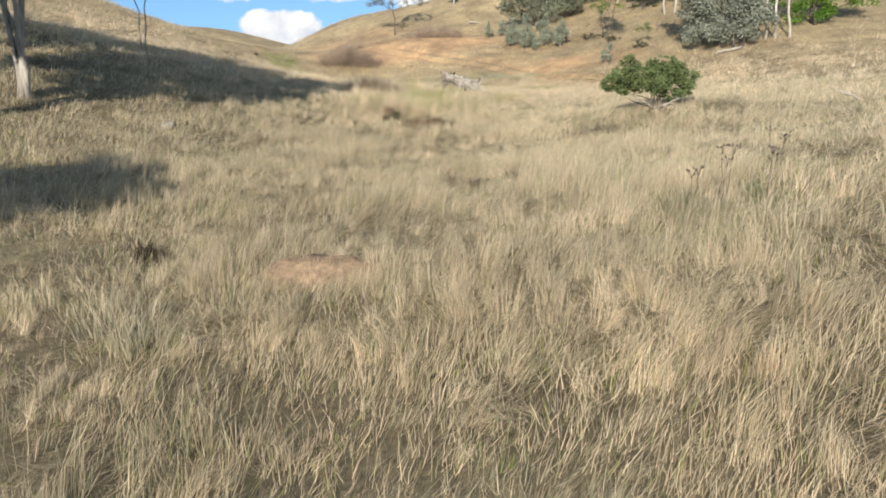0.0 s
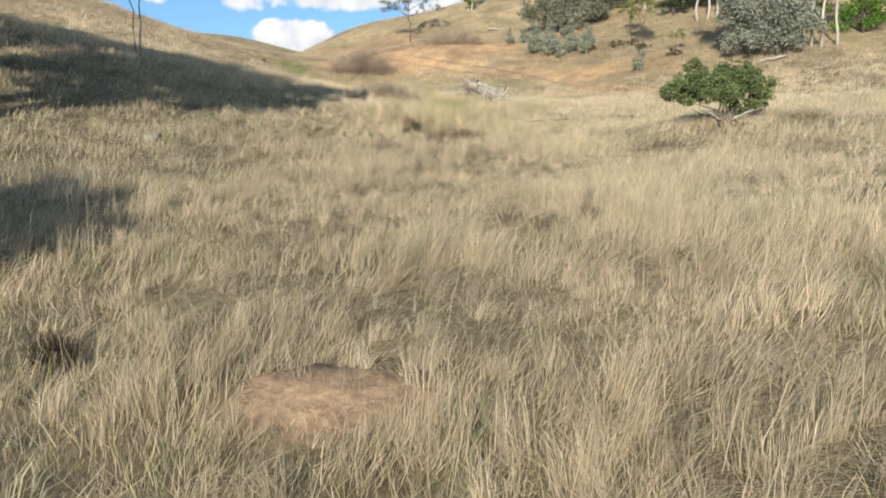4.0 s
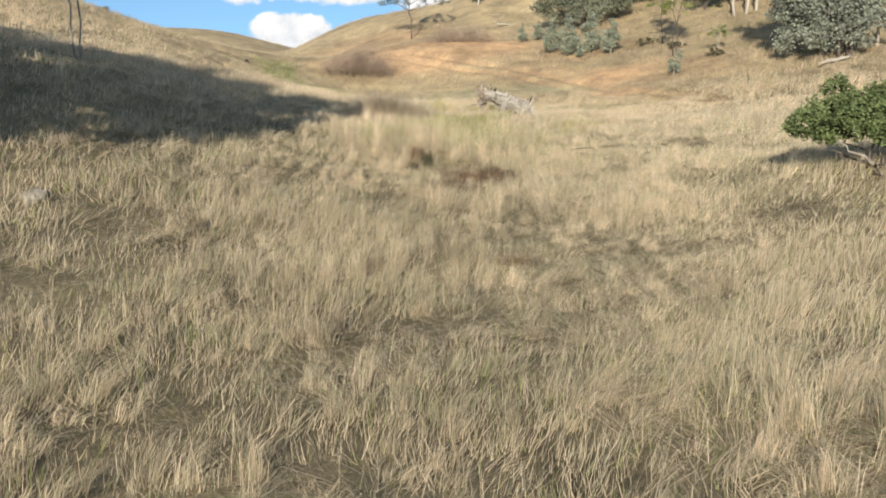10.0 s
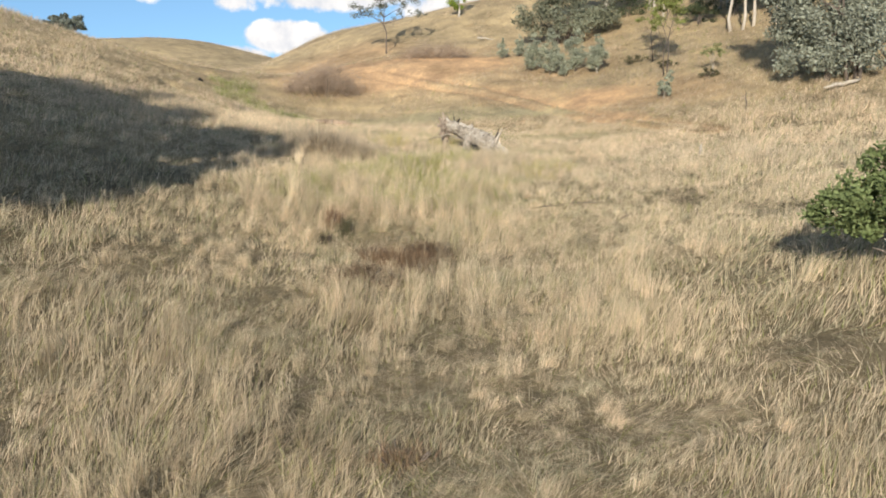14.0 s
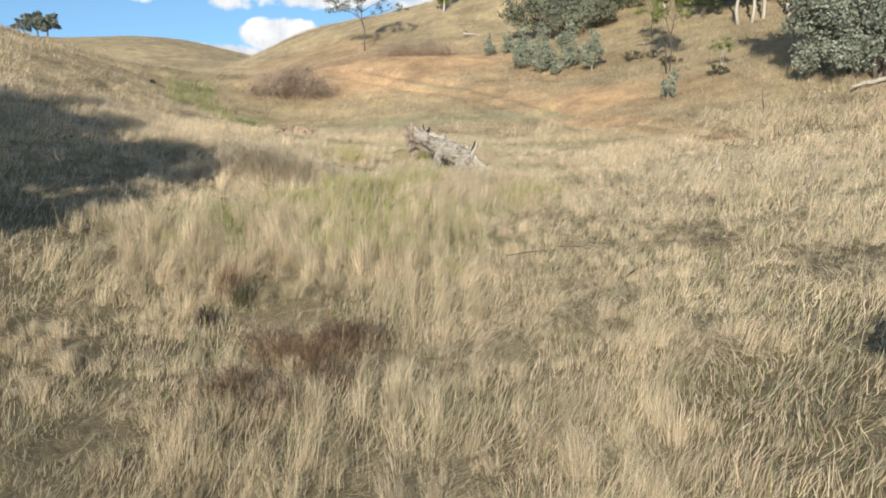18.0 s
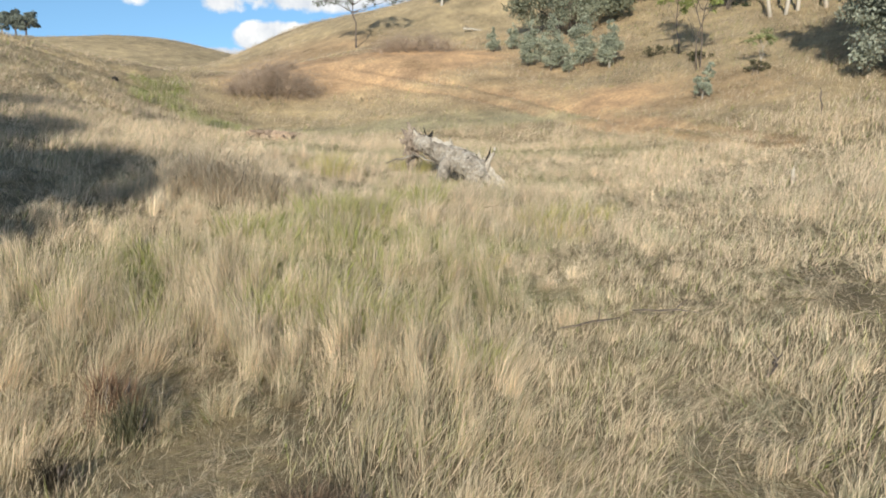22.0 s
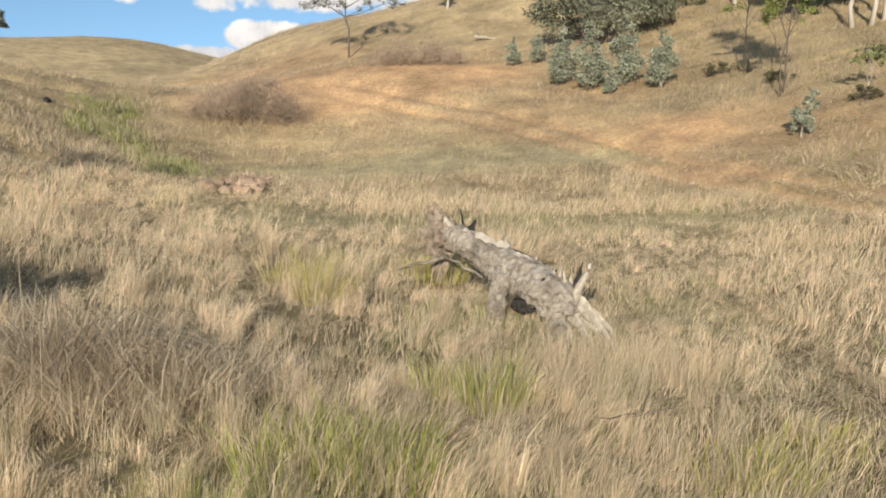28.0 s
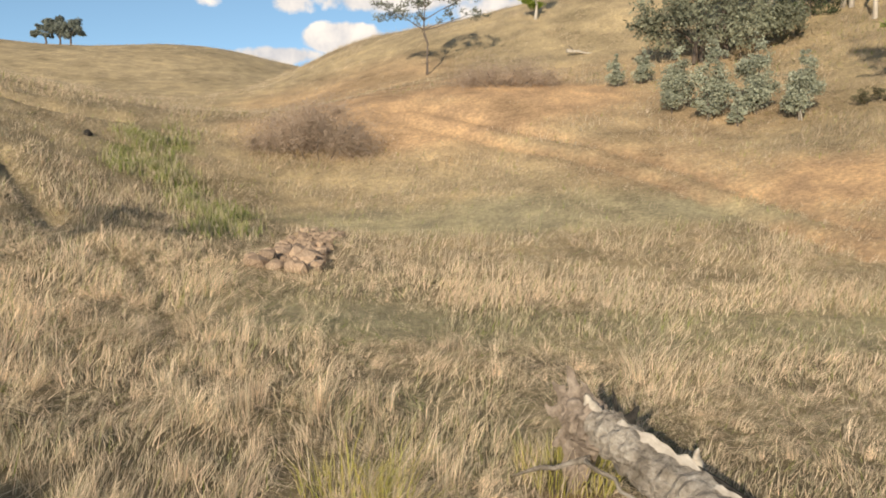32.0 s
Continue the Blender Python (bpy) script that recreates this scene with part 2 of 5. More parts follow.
def noise_colour(nt, scale, stops, detail=5.0, coords="Object", stretch=None, rough=0.6):
    """A noise through a colour ramp; stops are (place, (r, g, b))."""
    tc = nt.nodes.new("ShaderNodeTexCoord")
    nz = nt.nodes.new("ShaderNodeTexNoise")
    nz.inputs["Scale"].default_value, nz.inputs["Detail"].default_value, nz.inputs["Roughness"].default_value = scale, detail, rough
    if stretch:
        mp = nt.nodes.new("ShaderNodeMapping")
        mp.inputs["Scale"].default_value = stretch
        nt.links.new(tc.outputs[coords], mp.inputs["Vector"])
        nt.links.new(mp.outputs[0], nz.inputs["Vector"])
    else:
        nt.links.new(tc.outputs[coords], nz.inputs["Vector"])
    cr = nt.nodes.new("ShaderNodeValToRGB")
    while len(cr.color_ramp.elements) < len(stops):
        cr.color_ramp.elements.new(0.5)
    for el, (p, c) in zip(cr.color_ramp.elements, stops):
        el.position, el.color = p, (*c, 1)
    nt.links.new(nz.outputs["Fac"], cr.inputs["Fac"])
    return cr.outputs["Color"], nz.outputs["Fac"]


def bump(nt, bsdf, fac, strength, distance):
    b = nt.nodes.new("ShaderNodeBump")
    b.inputs["Strength"].default_value, b.inputs["Distance"].default_value = strength, distance
    nt.links.new(fac, b.inputs["Height"])
    nt.links.new(b.outputs[0], bsdf.inputs["Normal"])


def mix_colour(nt, fac, a, b, blend="MIX"):
    n = nt.nodes.new("ShaderNodeMixRGB")
    n.blend_type = blend
    for i, v in enumerate((fac, a, b)):
        if isinstance(v, (int, float)):
            n.inputs[i].default_value = v
        elif isinstance(v, tuple):
            n.inputs[i].default_value = (*v, 1)
        else:
            nt.links.new(v, n.inputs[i])
    return n.outputs[0]


def attribute(nt, name, output="Color"):
    n = nt.nodes.new("ShaderNodeAttribute")
    n.attribute_name = name
    return n.outputs[output]


# earth under and between the grass: the colour of its cover comes with the mesh
earth_mat, nt, bsdf = material("earth_and_thatch", 0.95)
grain, gfac = noise_colour(nt, 9.0, [(0.25, (0.45, 0.42, 0.38)), (0.5, (0.95, 0.95, 0.95)), (0.75, (1.5, 1.45, 1.35))], 8, rough=0.75)
patch, _ = noise_colour(nt, 0.8, [(0.3, (0.78, 0.78, 0.8)), (0.7, (1.2, 1.18, 1.12))], 4)
mottle, _ = noise_colour(nt, 0.20, [(0.34, (0.74, 0.74, 0.72)), (0.5, (0.98, 0.98, 0.98)), (0.66, (1.18, 1.16, 1.12))], 9, rough=0.66)
col = mix_colour(nt, 1.0, attribute(nt, "cover"), grain, "MULTIPLY")
col = mix_colour(nt, 1.0, col, patch, "MULTIPLY")
col = mix_colour(nt, 1.0, col, mottle, "MULTIPLY")
nt.links.new(col, bsdf.inputs["Base Color"])
bsdf.inputs["Specular IOR Level"].default_value = 0.05
bump(nt, bsdf, gfac, 0.9, 0.06)

# blades: the colour of each blade comes with the mesh; some light shines through
def blade_material(name, through_share):
    m = bpy.data.materials.new(name)
    m.use_nodes = True
    t = m.node_tree
    for n in list(t.nodes):
        t.nodes.remove(n)
    at = t.nodes.new("ShaderNodeAttribute")
    at.attribute_name = "blade"
    d, tr, mx, o = (t.nodes.new("ShaderNode" + k) for k in ("BsdfDiffuse", "BsdfTranslucent", "MixShader", "OutputMaterial"))
    t.links.new(at.outputs["Color"], d.inputs["Color"])
    t.links.new(at.outputs["Color"], tr.inputs["Color"])
    mx.inputs[0].default_value = through_share
    t.links.new(d.outputs[0], mx.inputs[1])
    t.links.new(tr.outputs[0], mx.inputs[2])
    t.links.new(mx.outputs[0], o.inputs["Surface"])
    return m


grass_mat = blade_material("grass_blades", 0.30)
leaf_mat = blade_material("leaves", 0.22)

bark_mat, nt, bsdf = material("gum_bark", 0.85)
c, f = noise_colour(nt, 3.0, [(0.3, (0.20, 0.17, 0.14)), (0.55, (0.42, 0.38, 0.33)), (0.8, (0.58, 0.54, 0.48))], 6, stretch=(2, 2, 0.35))
nt.links.new(c, bsdf.inputs["Base Color"])
bump(nt, bsdf, f, 0.5, 0.03)
pale_bark_mat, nt, bsdf = material("pale_gum_bark", 0.8)
c, f = noise_colour(nt, 2.5, [(0.3, (0.34, 0.29, 0.24)), (0.6, (0.54, 0.49, 0.42)), (0.8, (0.62, 0.58, 0.52))], 6, stretch=(2, 2, 0.4))
nt.links.new(c, bsdf.inputs["Base Color"])
dark_bark_mat, nt, bsdf = material("dark_bark", 0.9)
c, f = noise_colour(nt, 6.0, [(0.3, (0.07, 0.055, 0.045)), (0.6, (0.16, 0.13, 0.11)), (0.8, (0.26, 0.22, 0.19))], 6, stretch=(2, 2, 0.5))
nt.links.new(c, bsdf.inputs["Base Color"])
bump(nt, bsdf, f, 0.6, 0.02)
log_mat, nt, bsdf = material("weathered_log", 0.9)
c, f = noise_colour(nt, 15.0, [(0.30, (0.15, 0.125, 0.10)), (0.42, (0.31, 0.27, 0.225)), (0.58, (0.44, 0.39, 0.33)), (0.75, (0.62, 0.575, 0.51))], 9, rough=0.7)
c2, f2 = noise_colour(nt, 3.2, [(0.36, (0.55, 0.53, 0.50)), (0.5, (0.95, 0.95, 0.95)), (0.62, (1.15, 1.17, 1.18))], 5)
nt.links.new(mix_colour(nt, 1.0, c, c2, "MULTIPLY"), bsdf.inputs["Base Color"])
bump(nt, bsdf, f, 1.0, 0.06)
wood_mat, nt, bsdf = material("bleached_wood", 0.85)
c, f = noise_colour(nt, 12.0, [(0.3, (0.26, 0.22, 0.18)), (0.6, (0.48, 0.43, 0.36)), (0.8, (0.60, 0.56, 0.49))], 6)
nt.links.new(c, bsdf.inputs["Base Color"])
bump(nt, bsdf, f, 0.6, 0.02)
highlight_mat, nt, bsdf = material("pale_highlight_wood", 0.8)
c, f = noise_colour(nt, 10.0, [(0.3, (0.31, 0.275, 0.235)), (0.55, (0.44, 0.40, 0.35)), (0.8, (0.56, 0.52, 0.46))], 6)
nt.links.new(c, bsdf.inputs["Base Color"])
bump(nt, bsdf, f, 0.6, 0.02)
rotten_mat, nt, bsdf = material("rotten_wood", 0.95)
c, f = noise_colour(nt, 9.0, [(0.3, (0.10, 0.078, 0.06)), (0.5, (0.25, 0.20, 0.16)), (0.7, (0.42, 0.35, 0.285))], 8, rough=0.7)
nt.links.new(c, bsdf.inputs["Base Color"])
bump(nt, bsdf, f, 0.9, 0.05)
# near-black, for charred wood and for the shade under the log
char_shade_mat, nt, bsdf = material("charred_and_shaded_wood", 0.95)
c, f = noise_colour(nt, 20.0, [(0.3, (0.012, 0.011, 0.010)), (0.7, (0.05, 0.045, 0.04))], 5)
nt.links.new(c, bsdf.inputs["Base Color"])
stone_mat, nt, bsdf = material("ochre_stone", 0.9)
c, f = noise_colour(nt, 7.0, [(0.3, (0.22, 0.155, 0.11)), (0.5, (0.37, 0.265, 0.185)), (0.75, (0.52, 0.40, 0.29))], 7)
oi = nt.nodes.new("ShaderNodeObjectInfo")
vary = nt.nodes.new("ShaderNodeHueSaturation")
mr = nt.nodes.new("ShaderNodeMapRange")
mr.inputs["To Min"].default_value, mr.inputs["To Max"].default_value = 0.7, 1.25
nt.links.new(oi.outputs["Random"], mr.inputs["Value"])
nt.links.new(mr.outputs[0], vary.inputs["Value"])
nt.links.new(c, vary.inputs["Color"])
nt.links.new(vary.outputs[0], bsdf.inputs["Base Color"])
bump(nt, bsdf, f, 0.7, 0.03)


# ---- mesh tools ----
def mesh_object(name, verts, loops, sizes, mat, colours=None, attr="blade", parent=None, label="", smooth=False):
    """One mesh object from arrays: vertices, corner indices, corners per face, and a colour per vertex."""
    me = bpy.data.meshes.new(name)
    verts, loops, sizes = np.asarray(verts, np.float32), np.asarray(loops, np.int32), np.asarray(sizes, np.int32)
    me.vertices.add(len(verts))
    me.vertices.foreach_set("co", verts.ravel())
    me.loops.add(len(loops))
    me.loops.foreach_set("vertex_index", loops)
    me.polygons.add(len(sizes))
    starts = np.concatenate([[0], np.cumsum(sizes)[:-1]]).astype(np.int32)
    me.polygons.foreach_set("loop_start", starts)
    me.polygons.foreach_set("loop_total", sizes)
    if smooth:
        me.polygons.foreach_set("use_smooth", np.ones(len(sizes), bool))
    me.update(calc_edges=True)
    if colours is not None:
        a = me.attributes.new(attr, "FLOAT_COLOR", "POINT")
        a.data.foreach_set("color", np.concatenate([colours, np.ones((len(colours), 1))], 1).astype(np.float32).ravel())
    me.materials.append(mat)
    ob = new(name, me)
    if parent:
        ob.parent = parent
    if label:
        ob["label"] = label
    return ob


def part(name, bm, mat, parent, label="", smooth=True):
    me = bpy.data.meshes.new(name)
    for f_ in bm.faces:
        f_.smooth = smooth
    bm.to_mesh(me)
    bm.free()
    me.materials.append(mat)
    ob = new(name, me)
    ob.parent = parent
    if label:
        ob["label"] = label
    return ob


def thing(name, x, y, z, label, category, group="", kind=""):
    ob = new(name)
    ob.location = (x, y, z)
    return tagged(ob, label, category, group, kind)


def tube(points, radii, sides=8, knobs=0.0, seed=0, jagged=0.0):
    """A tapered, slightly lumpy tube along points, closed at both ends."""
    r = random.Random(seed)
    bm = bmesh.new()
    rings = []
    pts = [Vector(p) for p in points]
    for i, (p, rad) in enumerate(zip(pts, radii)):
        way = (pts[min(i + 1, len(pts) - 1)] - pts[max(i - 1, 0)]).normalized()
        side = way.cross(Vector((0.31, 0.17, 0.93)))
        if side.length < 0.1:
            side = way.cross(Vector((1, 0, 0)))
        side.normalize()
        up = side.cross(way)
        ring = []
        for k in range(sides):
            a = 2 * math.pi * k / sides
            d = side * math.cos(a) + up * math.sin(a)
            lump = 1 + knobs * (noise.noise(p * 3 + d * 1.3 + Vector((seed, 0, 0))) + 0.5 * noise.noise(p * 7 + d * 2.6))
            end = way * (jagged * rad * r.uniform(-1, 1)) if i in (0, len(pts) - 1) else Vector()
            ring.append(bm.verts.new(p + d * rad * lump + end))
        rings.append(ring)
    for a, b in zip(rings, rings[1:]):
        for k in range(sides):
            bm.faces.new((a[k], a[(k + 1) % sides], b[(k + 1) % sides], b[k]))
    bm.faces.new(list(reversed(rings[0])))
    bm.faces.new(rings[-1])
    return bm


def smooth_line(points, radii, n):
    """A finer line through points (Catmull-Rom), with its radii."""
    P = [np.array(p, float) for p in points]
    P = [2 * P[0] - P[1]] + P + [2 * P[-1] - P[-2]]
    R_ = [radii[0]] + list(radii) + [radii[-1]]
    pts, rad = [], []
    for i in range(1, len(P) - 2):
        for k in range(n):
            t = k / n
            pts.append(0.5 * (2 * P[i] + (P[i + 1] - P[i - 1]) * t + (2 * P[i - 1] - 5 * P[i] + 4 * P[i + 1] - P[i + 2]) * t * t + (3 * P[i] - P[i - 1] - 3 * P[i + 1] + P[i + 2]) * t**3))
            rad.append(R_[i] * (1 - t) + R_[i + 1] * t)
    return [tuple(p) for p in pts] + [points[-1]], rad + [radii[-1]]


def bark_tube(points, radii, sides, rough, seed, n=6, jagged=0.5):
    """A log: bulges, furrows along the grain and plates of bark."""
    pts, rad = smooth_line(points, radii, n)
    bm = tube(pts, rad, sides, 0.0, seed, jagged)
    bm.normal_update()
    for v in bm.verts:
        c = v.co
        d = 0.55 * noise.noise(c * 2.3 + Vector((seed, 0, 0))) + 0.40 * noise.noise(Vector((c.x * 9, c.y * 9, c.z * 9)))
        furrow = noise.noise(Vector((c.x * 5 + c.y * 5, (c.x - c.y) * 14, c.z * 14)))
        v.co = c + v.normal * rough * (d + 0.5 * furrow - 0.5 * max(0, noise.noise(c * 15)))
    return bm


def bent(a, b, n, wob, seed, sag=0.0):
    """Points of a wandering line from a to b."""
    r = random.Random(seed)
    a, b = Vector(a), Vector(b)
    span = (b - a).length
    pts = []
    for i in range(n + 1):
        s = i / n
        k = wob * span * math.sin(math.pi * s) ** 0.7 if 0 < i < n else 0
        pts.append(a.lerp(b, s) + Vector((r.uniform(-k, k), r.uniform(-k, k), r.uniform(-k, k) * 0.6 + sag * span * math.sin(math.pi * s))))
    return pts


def leaves(name, blobs, count, length, width, palette, parent, seed, droop=0.6, shell=0.55, label="", fuzz=0.095, clump=0.40, flock=9):
    """A crown of single leaves gathered on twig clumps that sit in the outer part of every blob, with gaps between; blobs are (x, y, z, rx, ry, rz) from the thing's base."""
    g = np.random.default_rng(seed)
    area = np.array([b[3] * b[4] + b[3] * b[5] + b[4] * b[5] for b in blobs]) ** 0.7
    clumps = max(6, int(flock * len(blobs)))
    host = np.array(blobs, float)[g.choice(len(blobs), clumps, p=area / area.sum())]
    way = g.normal(size=(clumps, 3))
    way /= np.linalg.norm(way, axis=1)[:, None]
    heart = host[:, :3] + way * host[:, 3:] * (shell + (1.0 - shell) * g.random((clumps, 1)) ** 0.6)
    reach = clump * host[:, 3:].mean(1) * (0.65 + 0.7 * g.random(clumps))
    which = g.choice(clumps, count, p=reach**2 / (reach**2).sum())
    off = g.normal(size=(count, 3))
    off /= np.linalg.norm(off, axis=1)[:, None]
    off *= (g.random((count, 1)) ** 0.45 + fuzz * g.normal(size=(count, 1))) * np.array([1.0, 1.0, 0.78])
    p = heart[which] + off * reach[which][:, None]
    size = length * (0.6 + 0.8 * g.random(count))
    way = g.normal(size=(count, 3)) + 0.5 * off
    way[:, 2] = way[:, 2] * 0.6 - droop
    way /= np.linalg.norm(way, axis=1)[:, None]
    side = np.cross(way, g.normal(size=(count, 3)))
    side /= np.linalg.norm(side, axis=1)[:, None] + 1e-9
    a, b = way * size[:, None] / 2, side * (width * (0.7 + 0.6 * g.random(count)))[:, None] / 2
    v = np.stack([p - a, p + b - a * 0.1, p + a, p - b - a * 0.1], 1).reshape(-1, 3)
    pal = np.array(palette, float)
    mixv = g.random((count, 1))
    base = pal[0] * (1 - mixv) + pal[1] * mixv
    base = base * (0.75 + 0.5 * g.random(clumps))[which][:, None] * (0.85 + 0.3 * g.random((count, 1)))
    return mesh_object(name, v, np.arange(4 * count), np.full(count, 4), leaf_mat, np.repeat(base, 4, 0), parent=parent, label=label)


GUM = [(0.14, 0.165, 0.10), (0.26, 0.285, 0.185)]
BLUE_GUM = [(0.25, 0.272, 0.205), (0.41, 0.43, 0.33)]
BRIGHT = [(0.07, 0.15, 0.02), (0.16, 0.28, 0.05)]


def gum_tree(name, x, y, height, label, blobs, count, leaf, trunks=1, radius=0.12, bark=None, palette=GUM, seed=1, category="tree", lean=(0, 0), group="", trunk_top=0.8, sink=0.15, spread=0.25, droop=0.6, shell=0.55, fuzz=0.095, clump=0.40, flock=9, broad=0.38):
    """A tree from its trunk or trunks, a limb to every clump of its crown, and the leaves; blobs in shares of the height."""
    bark = bark or bark_mat
    z = ground_at(x, y)
    root = thing(name, x, y, z, label, category, group)
    r = random.Random(seed)
    B = [tuple(v * height for v in b) for b in blobs]
    tops = []
    for k in range(trunks):
        foot = Vector((r.uniform(-1, 1) * spread * (trunks > 1), r.uniform(-1, 1) * spread * (trunks > 1), -sink))
        top = Vector((lean[0] * height + r.uniform(-0.12, 0.12) * height * (trunks > 1), lean[1] * height + r.uniform(-0.1, 0.1) * height * (trunks > 1), height * trunk_top * r.uniform(0.85, 1.05)))
        pts = bent(foot, top, 7, 0.03, seed * 7 + k)
        rad = radius * (1 if trunks == 1 else r.uniform(0.6, 1.0))
        radii = [rad * (1.2 if i == 0 else 1 - 0.72 * i / 7) for i in range(8)]
        tops.append((pts, part("trunk", tube(pts, radii, 8, 0.12, seed + k), bark, root)))
    for k, b in enumerate(B):
        pts, stem = tops[k % len(tops)]
        start = pts[min(6, max(2, int(round(7 * (b[2] - 0.5 * b[5]) / (height * trunk_top)))) - 1)]
        end = Vector((b[0], b[1], b[2]))
        part("limb", tube(bent(start, end, 4, 0.07, seed * 11 + k), [radius * s for s in (0.5, 0.38, 0.28, 0.2, 0.1)], 6, 0.1, seed + k), bark, stem)
    leaves("crown", B, count, leaf, leaf * broad, palette, root, seed, droop, shell, "", fuzz, clump, flock)
    return root


# ---- ground: one sheet to the horizon ----
def graded(lo, hi, step, edge):
    inner = np.arange(lo, hi + 1e-6, step)
    out, s, v = [], step, hi
    while v < edge:
        s *= 1.22
        v += s
        out.append(v)
    low, s, v = [], step, lo
    while v > -edge:
        s *= 1.22
        v -= s
        low.append(v)
    return np.array(low[::-1] + list(inner) + out)


gx, gy = graded(-26, 28, 0.34, 1800), graded(-10, 90, 0.5, 1800)
gy = np.sort(np.concatenate([gy[((gy < 37) & ((gy < 2.6) | (gy > 4.9))) | (gy > 62)], np.arange(37, 62.1, 0.25), np.arange(2.7, 4.9, 0.15)]))
GX, GY = np.meshgrid(gx, gy)
fx, fy = GX.ravel(), GY.ravel()
fz = land(fx, fy)
soil, sward, fresh = cover_of(fx, fy)
sward = 0.8 * sward
# near ground is coloured darker to deepen the shade in the grass gaps
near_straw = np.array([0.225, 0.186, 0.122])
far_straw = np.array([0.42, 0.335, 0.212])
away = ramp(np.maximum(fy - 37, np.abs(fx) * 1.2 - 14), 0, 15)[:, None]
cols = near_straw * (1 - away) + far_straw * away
tone_noise = fbm(fx, fy, 9.0, 41)[:, None]
cols = cols * (0.8 + 0.4 * tone_noise)
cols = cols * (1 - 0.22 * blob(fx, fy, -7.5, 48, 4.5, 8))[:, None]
cols = cols * (1 - soil[:, None]) + np.array([0.495, 0.333, 0.203]) * soil[:, None]
mound = blob(fx, fy, -0.43, 3.62, 0.8, 0.55, -8)[:, None]
cols = cols * (1 - mound) + np.array([0.43, 0.308, 0.212]) * mound
cols = cols * (1 - sward[:, None]) + np.array([0.405, 0.362, 0.235]) * sward[:, None]
cols = cols * (1 - 0.7 * fresh[:, None]) + np.array([0.20, 0.25, 0.07]) * 0.7 * fresh[:, None]
nx, ny = len(gx), len(gy)
i, j = np.meshgrid(np.arange(nx - 1), np.arange(ny - 1))
q = (j * nx + i).ravel()
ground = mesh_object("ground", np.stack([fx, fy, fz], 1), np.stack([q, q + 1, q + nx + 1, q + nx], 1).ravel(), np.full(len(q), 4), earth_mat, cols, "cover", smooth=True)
tagged(ground, "dry grassy hillside with bare orange soil and grey-green sward", "ground", kind="structure")


# ---- grass ----
def blades(name, x, y, height, width, lean, colour, label, seed, sink=0.03, curl=0.5, short=False):
    """Grass as bent single blades: foot, height, width, lean (x, y as shares of the height) and colour for each. short: which are mere slivers."""
    g = np.random.default_rng(seed)
    n = len(x)
    z = land(x, y) - sink
    a = g.random(n) * 2 * np.pi
    side = np.stack([np.cos(a), np.sin(a), np.zeros(n)], 1) * (width / 2)[:, None]
    foot = np.stack([x, y, z], 1)
    ln = np.concatenate([lean, np.zeros((n, 1))], 1) * height[:, None]
    slope = (lean**2).sum(1)
    rise = height / np.sqrt(1 + slope)
    up = np.stack([np.zeros(n), np.zeros(n), rise], 1)
    mid = foot + up * 0.62 + ln * 0.30
    tip = foot + up * (1 - 0.10 * np.minimum(slope, 2.0))[:, None] + ln * (1 + curl * g.random((n, 1)) * 0.4)
    few = np.broadcast_to(np.asarray(short), (n,))
    full = ~few
    m = int(full.sum())
    v = np.stack([foot - side, foot + side, mid + side * 0.75, mid - side * 0.75, tip], 1)[full].reshape(-1, 3)
    v = np.concatenate([v, np.stack([foot - side, foot + side, tip], 1)[few].reshape(-1, 3)])
    base = np.arange(m)[:, None] * 5
    loops = np.concatenate([np.concatenate([base + [0, 1, 2, 3], base + [3, 2, 4]], 1).ravel(), 5 * m + np.arange(3 * (n - m))])
    sizes = np.concatenate([np.tile([4, 3], m), np.full(n - m, 3)])
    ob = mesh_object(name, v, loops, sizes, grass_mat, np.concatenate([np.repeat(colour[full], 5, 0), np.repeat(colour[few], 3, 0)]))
    return tagged(ob, label, "grass", kind="stuff")


STRAW = np.array([[0.62, 0.53, 0.365], [0.70, 0.60, 0.425], [0.53, 0.445, 0.295], [0.44, 0.375, 0.26], [0.63, 0.50, 0.35], [0.36, 0.31, 0.21]])
STRAW = STRAW * np.array([1.0, 1.0, 1.07])
GREEN = np.array([[0.24, 0.30, 0.06], [0.33, 0.37, 0.11], [0.45, 0.44, 0.20]])
GREY = np.array([[0.30, 0.285, 0.19], [0.38, 0.355, 0.25], [0.25, 0.25, 0.155]])


def nearest(x, y):
    """About how near the flight line passes in view of a spot."""
    return np.maximum.reduce([np.full_like(x, 5.5), 2.1 * np.abs(x - 0.6), y - 29.0, 4.0 + np.maximum(-1 - y, 0) * 9])


def sow(count, box, seed, power, reach=None):
    """Spots in a box, thinned with the distance from the flight line."""
    g = np.random.default_rng(seed)
    x = box[0] + (box[1] - box[0]) * g.random(count)
    y = box[2] + (box[3] - box[2]) * g.random(count)
    keep = g.random(count) < (5.5 / nearest(x, y)) ** power
    return x[keep], y[keep]


